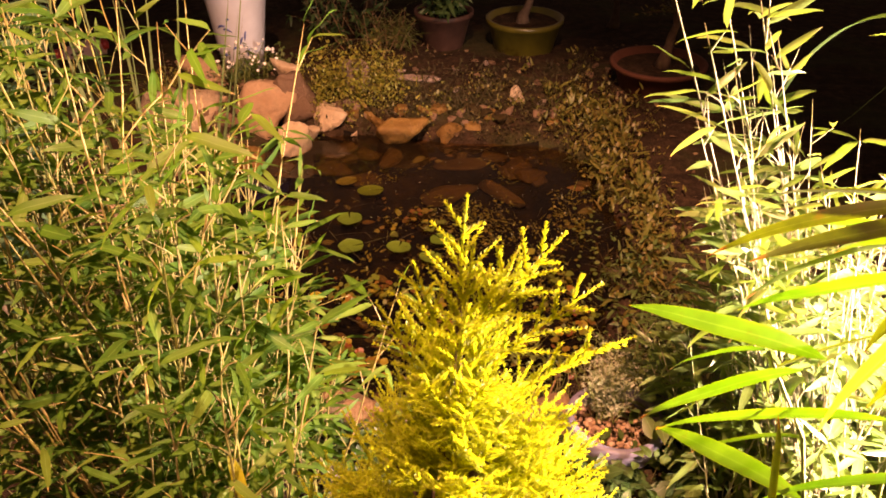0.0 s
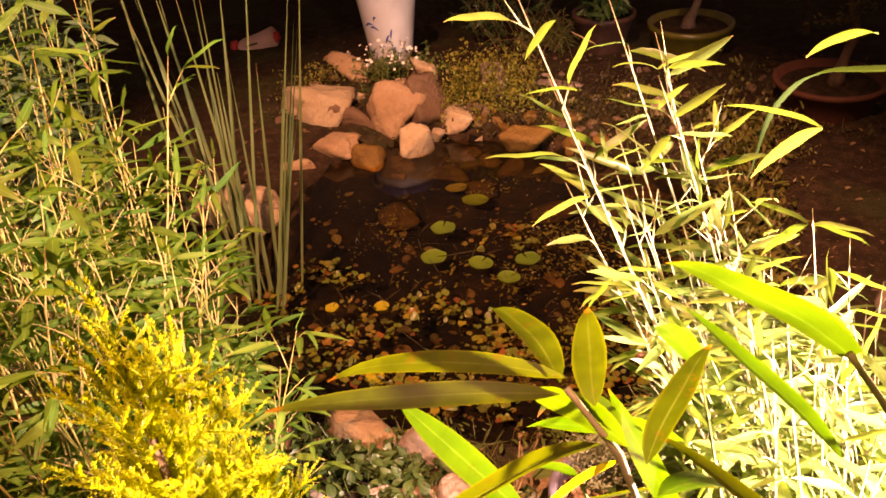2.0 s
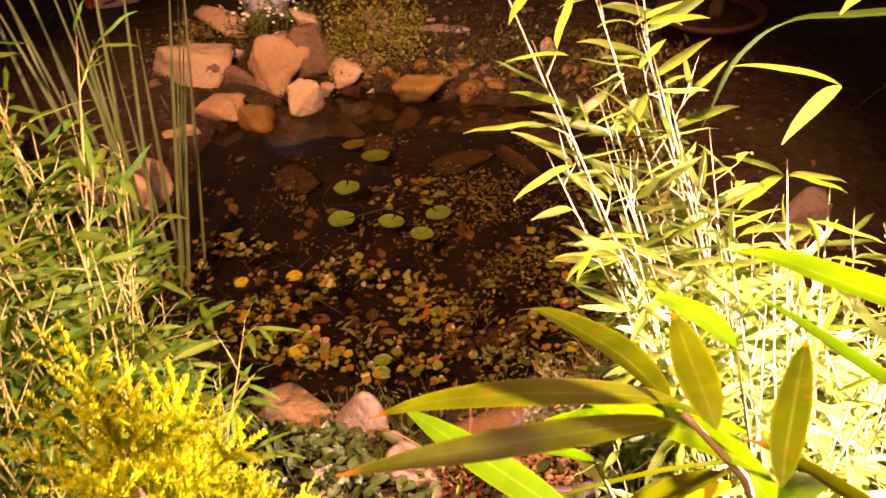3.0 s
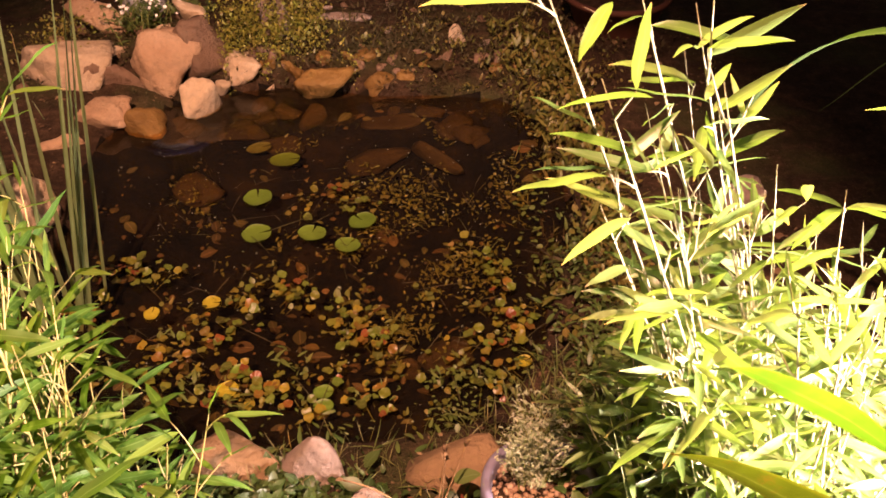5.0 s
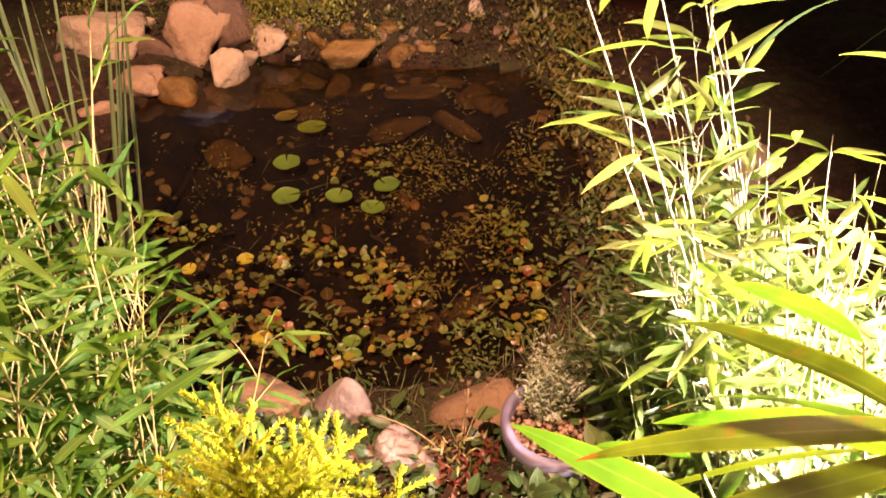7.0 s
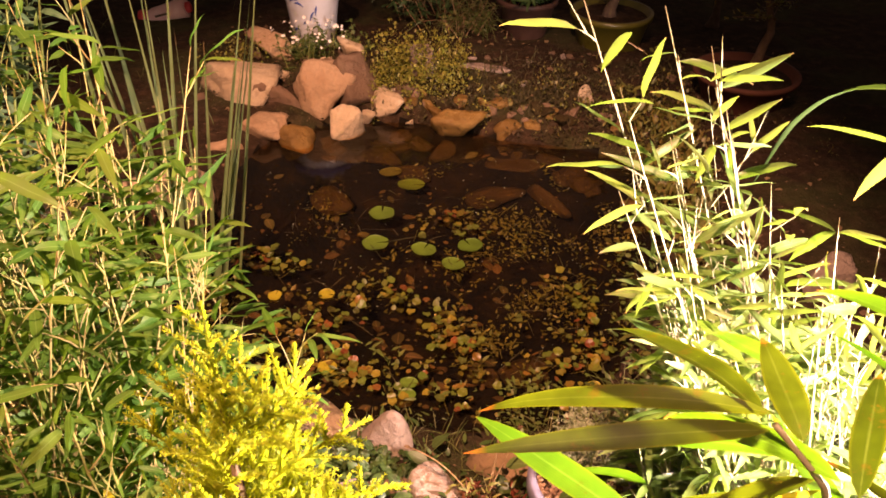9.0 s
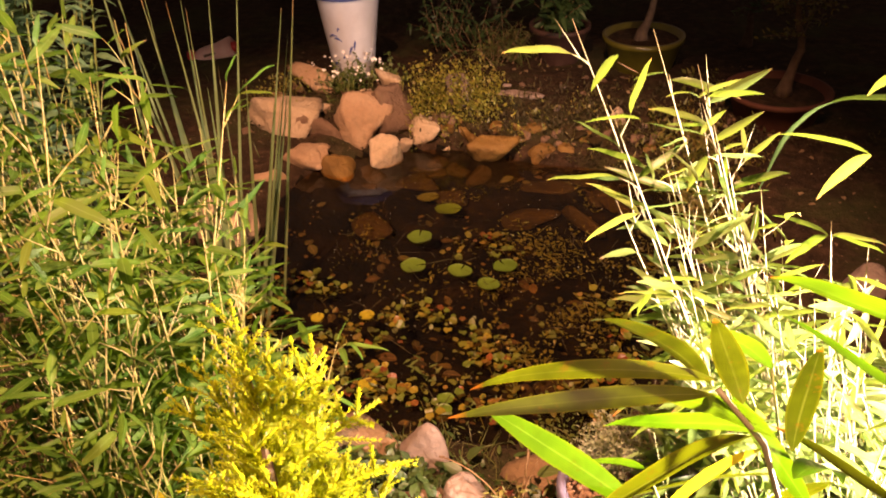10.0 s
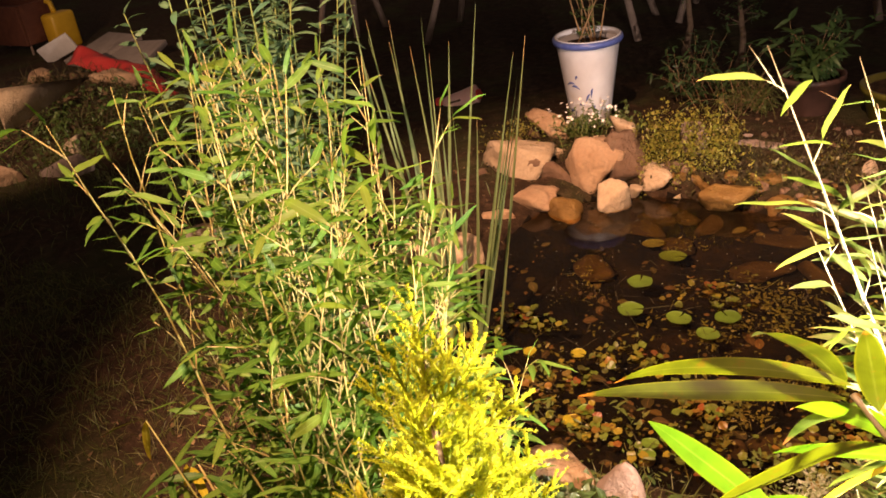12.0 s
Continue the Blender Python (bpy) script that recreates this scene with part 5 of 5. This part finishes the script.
def small_pot():
    root = pot_thing("flower_pot", (0.444, 1.50, 0.047), [(0.0, 0.0), (0.078, 0.0), (0.082, 0.008), (0.098, 0.165), (0.108, 0.168), (0.112, 0.175), (0.113, 0.203), (0.109, 0.210), (0.099, 0.211), (0.094, 0.206), (0.092, 0.19), (0.090, 0.13), (0.0, 0.12)],
                     PLASTIC_POT, "round grey violet plastic pot filled with clay gravel", fill=SOIL, fill_radius=0.094, fill_height=0.172, tilt=(0, 3))
    grain = [Soup().add(rock_shape((0.011, 0.009, 0.008), 900 + i, 1, 5, 0.0)).mesh("gravel_stone", GRAVEL) for i in range(6)]
    for i in range(290):
        a, r = i * 2.39996, 0.093 * math.sqrt((i + 0.5) / 290)
        piece("gravel_stone", grain[i % 6], root, Matrix.Translation((r * math.cos(a) + gauss(0.002), r * math.sin(a) + gauss(0.002), 0.171 + spread(0, 0.006))) @ pose(0, 0, 0, gauss(30), gauss(30), spread(0, 360)) @ Matrix.Scale(spread(0.8, 1.5), 4))
    shrub = thing("dwarf_shrub", (0.445, 1.535, 0.218), "small wiry shrub with tiny grey green leaves in the pot", "shrub")
    leaves = Soup()
    for i in range(70):
        d = Vector((gauss(0.20), gauss(0.20) + 0.08, spread(0.8, 1.3)))
        line = bend_line((gauss(0.012), gauss(0.012), 0), d, spread(0.08, 0.19), gauss(0.25), 6, 0.12)
        part("twig", Soup().add(tube(line, [0.0016 - 0.0002 * k for k in range(7)], 4)), GREEN_STALK, shrub)
        for q in line[2:]:
            for k in range(7):
                leaves.add(SMALL[k % 5], Matrix.Translation(q + Vector((gauss(0.006), gauss(0.004), gauss(0.004)))) @ pose(0, 0, 0, spread(-20, 70), gauss(30), spread(0, 360)) @ Matrix.Scale(spread(0.28, 0.6), 4))
    tagged(part("foliage", leaves, SILVER_LEAF, shrub), kind="stuff")


def tall_pot():
    root = thing("glazed_pot", (-1.04, 4.08, 0.07), "tall white glazed pot with a blue rim and blue painted marks", "flower pot", "flower pots")
    root.scale = (0.96, 0.96, 1.03)
    part("body", Soup().add(lathe([(0.0, 0.0), (0.092, 0.0), (0.099, 0.01), (0.114, 0.12), (0.147, 0.34), (0.163, 0.44), (0.166, 0.452), (0.15, 0.452), (0.145, 0.40), (0.0, 0.39)], 64)), GLAZE_WHITE, root)
    part("rim", Soup().add(lathe([(0.1655, 0.440), (0.176, 0.444), (0.182, 0.456), (0.180, 0.470), (0.168, 0.474), (0.1665, 0.452)], 64)), GLAZE_BLUE, root, "blue glazed rim")
    part("lip", Soup().add(lathe([(0.168, 0.474), (0.172, 0.477), (0.160, 0.478), (0.150, 0.470), (0.150, 0.452)], 64)), GLAZE_WHITE, root)
    part("soil", Soup().add(lathe([(0.15, 0.425), (0.1, 0.432), (0.0, 0.43)])), SOIL, root)
    for a, z, long, slope in ((-112, 0.265, 0.06, 12), (-100, 0.25, 0.05, -14), (-72, 0.20, 0.05, 60), (-63, 0.225, 0.05, 80), (-95, 0.30, 0.02, 40), (-58, 0.14, 0.04, 70), (-118, 0.12, 0.04, 20), (-88, 0.16, 0.03, 10)):
        pts = []
        for k in range(6):
            s = k / 5 - 0.5
            zz = z + long * s * math.sin(radians(slope)) + 0.008 * math.cos(4 * s)
            r = 0.114 + 0.033 * (zz - 0.12) / 0.22 + 0.0005
            b = radians(a) + long * s * math.cos(radians(slope)) / r
            pts.append((r * math.cos(b), r * math.sin(b), zz))
        part("painted_mark", Soup().add(tube(pts, [0.001, 0.004, 0.006, 0.005, 0.003, 0.001], 6)), GLAZE_BLUE, root)
    plant = thing("pot_plant", (-1.04, 4.08, 0.505), "leafy stems growing out of the tall pot", "plant")
    leaves = Soup()
    for i in range(9):
        line = bend_line((gauss(0.03), gauss(0.03), 0), (gauss(0.15), gauss(0.15), 1), spread(0.3, 0.6), 0.05, 6, 0.04)
        part("stem", Soup().add(tube(line, [0.005 - 0.0005 * k for k in range(7)], 5)), STALK, plant)
        for q in line[1:]:
            for k in range(4):
                leaves.add(LANCE[k % 5], Matrix.Translation(q) @ pose(0, 0, 0, spread(-20, 50), gauss(20), spread(0, 360)))
    tagged(part("foliage", leaves, HERB_LEAF, plant), kind="stuff")


def leafy_mound(name, where, count, shapes, material, radius, tall, label, size=(0.7, 1.3), stalk=STALK):
    root = thing(name, where, label, "plant")
    leaves = Soup()
    for i in range(count):
        d = Vector((gauss(0.45), gauss(0.45), 1))
        line = bend_line((gauss(radius * 0.4), gauss(radius * 0.4), 0), d, tall * spread(0.5, 1.1), spread(0, 0.7), 5, 0.05)
        part("stem", Soup().add(tube(line, [0.003 - 0.0004 * k for k in range(6)], 4)), stalk, root)
        for q in line[1:]:
            for k in range(3):
                leaves.add(shapes[rnd.randrange(len(shapes))], Matrix.Translation(q) @ pose(0, 0, 0, spread(-50, 40), gauss(25), spread(0, 360)) @ Matrix.Scale(spread(*size), 4))
    tagged(part("foliage", leaves, material, root), kind="stuff")
    return root


def flower_plant():
    root = leafy_mound("flowering_plant", (-0.975, 3.84, 0.12), 60, SMALL + LANCE[:2], HERB_LEAF, 0.14, 0.17, "low plant with small white flowers in front of the tall pot", (0.6, 1.0), GREEN_STALK)
    flower = Soup()
    for k in range(5):
        flower.add(blade(0.011, 0.009, -0.1, 0.1, 3, 0.8, blunt=0.7), pose(0, 0, 0, 20, 0, 72 * k))
    data = flower.mesh("flower", PETAL)
    for i in range(40):
        a, r = spread(0, 6.28), 0.17 * math.sqrt(rnd.random())
        piece("flower", data, root, Matrix.Translation((r * math.cos(a) * 1.15, r * math.sin(a), 0.17 - 2.2 * r * r + gauss(0.018))) @ pose(0, 0, 0, spread(10, 70), gauss(20), spread(-60, 60)) @ Matrix.Scale(spread(0.6, 1.1), 4))


def bonsai(where, lean, tall, label, material=DARK_LEAF):
    root = thing("bonsai", where, label, "bonsai")
    p, d, line = Vector((0, 0, -0.02)), Vector((lean, 0, 1)), []
    for k in range(12):
        line.append(p.copy())
        d = Vector((lean * math.sin(k * 0.9) + gauss(0.15), gauss(0.2), 1)).normalized()
        p = p + d * tall / 11
    part("trunk", Soup().add(tube(line, [0.024 * (1.9 if k == 0 else 1.3 if k == 1 else 1) * (1 - 0.07 * k) for k in range(12)], 9)), BARK, root)
    leaves = Soup()
    for k in range(5, 12):
        for j in range(4):
            q = bend_line(line[k], (gauss(1), gauss(1), 0.5), spread(0.08, 0.18), 0.3, 4, 0.1)
            part("branch", Soup().add(tube(q, [0.004, 0.003, 0.002, 0.002, 0.001], 4)), BARK, root)
            for e in q[2:]:
                for i in range(6):
                    leaves.add(SMALL[i % 5], Matrix.Translation(e + Vector((gauss(0.015), gauss(0.015), gauss(0.012)))) @ pose(0, 0, 0, spread(-30, 60), gauss(30), spread(0, 360)) @ Matrix.Scale(1.2, 4))
    tagged(part("foliage", leaves, material, root), kind="stuff")


small_pot()
tall_pot()
flower_plant()
pot_thing("flower_pot", (-0.06, 4.55, 0.06), [(0, 0), (0.10, 0), (0.105, 0.01), (0.145, 0.17), (0.16, 0.175), (0.16, 0.20), (0.145, 0.20), (0.13, 0.15), (0, 0.14)], BROWN_CLAY, "brown clay pot on the far bank", fill=SOIL, fill_radius=0.135, fill_height=0.17)
leafy_mound("pot_plant", (-0.06, 4.55, 0.24), 26, LANCE, DARK_LEAF, 0.12, 0.30, "dark leafy plant hanging over a brown clay pot", (1.6, 2.6))
pot_thing("flower_pot", (0.37, 4.50, 0.06), [(0, 0), (0.15, 0), (0.155, 0.01), (0.19, 0.15), (0.205, 0.155), (0.207, 0.18), (0.19, 0.182), (0.175, 0.14), (0, 0.13)], GLAZE_OLIVE, "low olive yellow glazed bonsai pot", fill=SOIL, fill_radius=0.18, fill_height=0.155)
bonsai((0.36, 4.50, 0.22), 0.35, 0.55, "bonsai with a thick bare trunk in an olive glazed pot")
pot_thing("flower_pot", (0.98, 3.95, 0.05), [(0, 0), (0.16, 0), (0.165, 0.01), (0.205, 0.13), (0.225, 0.135), (0.228, 0.155), (0.21, 0.157), (0.19, 0.12), (0, 0.11)], TERRACOTTA, "wide terracotta bowl with a bonsai", fill=SOIL, fill_radius=0.195, fill_height=0.13)
bonsai((1.00, 3.95, 0.19), 0.25, 0.60, "bonsai with a slender trunk in a terracotta bowl", SEDUM_LEAF)
leafy_mound("shrub", (-0.62, 4.75, 0.05), 40, LANCE + SMALL, DARK_LEAF, 0.25, 0.34, "dark low shrub behind the far bank", (1.0, 1.8))
leafy_mound("shrub", (-0.35, 4.55, 0.05), 40, HAIR + SMALL, GRASS, 0.2, 0.22, "tuft of dim grass and shoots behind the far bank", (1.0, 1.8))
leafy_mound("shrub", (-0.80, 4.0, 0.10), 18, SMALL + ROUNDISH, HERB_LEAF, 0.08, 0.13, "small green shoots beside the tall pot", (0.8, 1.3), GREEN_STALK)


def blue_shrub():
    rnd.seed(26)
    root = thing("shrub", (-1.07, 1.76, height(-1.07, 1.76)), "tall blue green leafy shrub behind the bamboo", "shrub")
    shapes, meshes = leaf_set(BLUE_LEAF, "leaf", 6, 0.075, 0.024, lance=True)
    rest, made = Soup(), 0
    for i in range(42):
        line = bend_line((gauss(0.07), gauss(0.07), 0), (gauss(0.07), gauss(0.08), 1), spread(0.9, 1.55), gauss(0.1), 12, 0.03)
        part("stem", Soup().add(tube(line, [0.006 - 0.0004 * k for k in range(13)], 5)), GREEN_STALK, root)
        for k in range(5, 13):
            for j in range(6):
                a = spread(0, 6.28)
                m = Matrix.Translation(line[k].lerp(line[k - 1], j / 6)) @ turn((math.cos(a), math.sin(a), spread(0.0, 1.2))) @ pose(0, 0, 0, 0, gauss(15), 0) @ Matrix.Scale(spread(0.6, 1.2), 4)
                if made < 250 and k > 8:
                    piece("leaf", meshes[j], root, m)
                    made += 1
                else:
                    rest.add(shapes[j], m)
    tagged(part("foliage", rest, BLUE_LEAF, root), kind="stuff")


blue_shrub()


def low_bamboo():
    rnd.seed(27)
    root = thing("broad_leaved_bamboo", (-0.72, 1.10, height(-0.72, 1.10)), "low broad-leaved bamboo with some yellow leaves beside the clump", "bamboo")
    o = root.location.copy()
    for i in range(13):
        line = bend_line((gauss(0.09), gauss(0.06), 0), (gauss(0.35) - 0.10, gauss(0.2), 1), spread(0.25, 0.42), 0.3, 6)
        part("stem", Soup().add(tube(line, [0.003] * 7, 5)), BAMBOO_CANE, root)
        for j in range(5):
            a = spread(0, 6.28)
            q = line[-1 - j // 2]
            tip = q + Vector((math.cos(a), math.sin(a), spread(-0.6, 0.2))) * spread(0.10, 0.17)
            long_leaf(root, q + o, tip + o, spread(0.022, 0.034), YELLOW_LEAF if (i + j) % 13 == 0 else BAMBOO_LEAF, 0.4, 0.25, gauss(20))
    for foot, top, tips in (((-0.70, 1.06, 0.0), (-0.85, 1.03, 0.545), ((-0.87, 1.02, 0.43, 0.030), (-1.03, 1.02, 0.445, 0.018))),
                            ((-0.26, 1.05, 0.0), (-0.25, 1.005, 0.625), ((-0.232, 1.0, 0.50, 0.032), (-0.345, 1.0, 0.56, 0.016)))):
        a, b = Vector(foot) - o, Vector(top) - o
        part("stem", Soup().add(tube([a, a.lerp(b, 0.5) + Vector((0.015, 0, 0)), b], [0.003, 0.0025, 0.0015], 5)), BAMBOO_CANE, root)
        for x, y, z, wide in tips:
            long_leaf(root, top, (x, y, z), wide, YELLOW_LEAF if wide > 0.02 else OLIVE_LEAF, 0.3, 0.25, 25, label="yellow drooping leaf" if wide > 0.02 else "")


low_bamboo()


def dry_stalks():
    root = thing("dry_flower_stalks", (0.25, 1.50, height(0.25, 1.50)), "dry bent flower stalks with faded seed heads", "flower stalks")
    for d, long, sag in (((-0.35, 0.1, 1), 0.24, 1.7), ((0.05, 0.05, 1), 0.26, 0.1), ((0.25, 0.1, 1), 0.28, 0.15), ((0.1, 0.2, 1), 0.20, 0.2)):
        line = bend_line((gauss(0.01), gauss(0.01), 0), d, long, sag, 10)
        stalk = part("stalk", Soup().add(tube(line, [0.0018] * 11, 5)), STALK, root)
        head = Soup()
        for k in range(9):
            head.add(SMALL[k % 5], Matrix.Translation(line[-1]) @ turn(Vector((gauss(0.6), gauss(0.6), 0)) + (line[-1] - line[-2]) * 90) @ Matrix.Scale(0.8, 4))
        part("seed_head", head, LITTER, stalk)
    leaves = Soup()
    for k in range(60):
        leaves.add(LANCE[k % 5], Matrix.Translation((gauss(0.03), gauss(0.03), spread(0, 0.14))) @ pose(0, 0, 0, spread(-10, 60), gauss(20), spread(0, 360)) @ Matrix.Scale(spread(0.3, 0.7), 4))
    tagged(part("foliage", leaves, SEDUM_LEAF, root), kind="stuff")


dry_stalks()
leafy_mound("red_leaved_plant", (0.27, 1.50, height(0.27, 1.50) - 0.005), 26, SMALL, RED_LEAF, 0.07, 0.075, "low plant with dark red leaves beside the small pot", (0.7, 1.2))
single("brick", Soup().add(box_shape(0.06, 0.20, 0.05, 0.006)), TERRACOTTA, (-0.37, 1.56, 0.03), "red brick half buried in the near bank", "brick").rotation_euler = (0.25, 0.1, 0.35)


def packet():
    root = thing("wrapped_packet", (-1.975, 4.36, 0.02), "pale pink wrapped roll with red ends lying on the ground", "packet")
    root.rotation_euler = (0, radians(-14), radians(12))
    part("roll", Soup().add(tube([(-0.11, 0, 0.055), (-0.10, 0, 0.055), (-0.07, 0, 0.056), (0.03, 0, 0.06), (0.115, 0, 0.066), (0.12, 0, 0.066)], [0.024, 0.034, 0.046, 0.050, 0.058, 0.052], 9)), PINK_WRAP, root)
    for x, r in ((-0.128, 0.046), (0.128, 0.03)):
        part("end_cap", Soup().add(tube([(x - 0.022, 0, 0.06), (x - 0.014, 0, 0.06), (x + 0.012, 0, 0.06), (x + 0.018, 0, 0.06)], [0.6 * r, r, r, 0.5 * r], 9)), RED_SHEET, root, "red end")
    part("print_bar", Soup().add(box_shape(0.07, 0.004, 0.012, 0.001), Matrix.Translation((-0.01, -0.050, 0.06))), BARK, root)


packet()


def red_sheet():
    v, f, nx, ny = [], [], 40, 12
    for j in range(ny + 1):
        for i in range(nx + 1):
            s, t = i / nx, j / ny
            z = 0.10 * math.exp(-((t - 0.5) * 3) ** 2) * (1 - 0.5 * s) + 0.02 * math.sin(9 * s + 4 * t) + 0.012 * math.sin(23 * s - 9 * t)
            v.append((s * 1.58 - 0.6, (t - 0.5) * 0.30 + 0.05 * math.sin(5 * s), max(0.0, z) + 0.02))
    f += [(j * (nx + 1) + i, j * (nx + 1) + i + 1, (j + 1) * (nx + 1) + i + 1, (j + 1) * (nx + 1) + i) for j in range(ny) for i in range(nx)]
    v = np.array(v)
    ob = single("tarpaulin", Soup().add((v, f, v[:, :2])), RED_SHEET, (-4.85, 4.22, height(-4.85, 4.22) - 0.02), "crumpled red tarpaulin on the mound", "tarpaulin")
    ob.rotation_euler = (0, radians(5), radians(-13))
    thick = ob.modifiers.new("thickness", "SOLIDIFY")
    thick.thickness = 0.006


red_sheet()
for x, y, z, tz in ((-5.35, 4.7, 0.10, 12), (-5.75, 4.8, 0.13, -8)):
    ob = single("paving_slab", Soup().add(box_shape(0.5, 0.5, 0.05, 0.006)), SLAB_STONE, (x, y, z), "grey concrete slab lying tilted on the ground", "paving slab", "stacked slabs")
    ob.rotation_euler = (radians(14), 0, radians(tz))
single("plastic_sheet", Soup().add(box_shape(0.40, 0.03, 0.16, 0.008)), PAPER_WHITE, (-6.25, 4.75, 0.10), "white plastic sheet leaning against slabs", "sheet").rotation_euler = (0.3, -0.35, 0.2)
planter = thing("planter", (-7.25, 5.0, height(-7.25, 5.0)), "rectangular terracotta-coloured planter box", "planter")
for dx, dy, sx, sy in ((0, -0.16, 0.8, 0.03), (0, 0.16, 0.8, 0.03), (-0.385, 0, 0.03, 0.29), (0.385, 0, 0.03, 0.29), (0, 0, 0.74, 0.29)):
    part("panel", Soup().add(box_shape(sx, sy, 0.36 if sx * sy < 0.1 else 0.3, 0.006), Matrix.Translation((dx, dy, 0.10))), TERRACOTTA, planter)
for dx in (-0.36, 0.36):
    for dy in (-0.12, 0.12):
        part("foot", Soup().add(tube([(dx, dy, 0), (dx, dy, 0.11)], [0.012, 0.012], 8)), GREY_WOOD, planter)
can = thing("watering_can", (-6.75, 5.15, height(-6.75, 5.15)), "yellow plastic can standing beside the planter", "can")
part("body", Soup().add(box_shape(0.18, 0.26, 0.34, 0.03)), YELLOW_PAINT, can)
part("handle", Soup().add(tube([(-0.03, 0, 0.33), (-0.05, 0, 0.43), (-0.16, 0, 0.45), (-0.22, 0, 0.38)], [0.025] * 4, 10)), YELLOW_PAINT, can)


def trestle(where, turn_z, wide, deep, tall, shelf, label, name="garden_table"):
    root = thing(name, where, label, "table")
    root.rotation_euler = (0, 0, radians(turn_z))
    for sx in (-1, 1):
        for sy in (-1, 1):
            a, b = Vector((sx * wide * 0.5, sy * deep * 0.5, 0)), Vector((sx * wide * 0.36, sy * deep * 0.25, tall))
            part("leg", Soup().add(tube([a, a.lerp(b, 0.5), b], [0.028, 0.026, 0.028], 6)), GREY_WOOD, root)
    for k in range(4):
        part("board", Soup().add(box_shape(wide * 1.1, deep * 0.23, 0.028, 0.004), Matrix.Translation((0, (k - 1.5) * deep * 0.25, tall))), GREY_WOOD, root)
    if shelf:
        part("shelf", Soup().add(box_shape(wide * 0.92, deep * 0.5, 0.04, 0.004), Matrix.Translation((0, 0, shelf))), GREY_WOOD, root)


trestle((-2.2, 6.0, height(-2.2, 6.0)), 8, 1.6, 0.7, 0.74, 0.50, "weathered wooden garden table with splayed legs")
trestle((-3.9, 5.9, height(-3.9, 5.9)), -10, 0.45, 0.35, 0.42, 0.0, "small weathered wooden stool", "stool")
trestle((-0.6, 6.6, height(-0.6, 6.6)), 4, 1.3, 0.6, 0.78, 0.0, "dim weathered wooden table behind the pots")


def back_plants():
    for x, y, tall in ((-0.9, 5.4, 0.9), (-0.55, 5.2, 0.7), (0.9, 4.9, 0.5)):
        bonsai((x, y, height(x, y)), 0.12, tall, "slender young tree trunk in the dark bed")


back_plants()
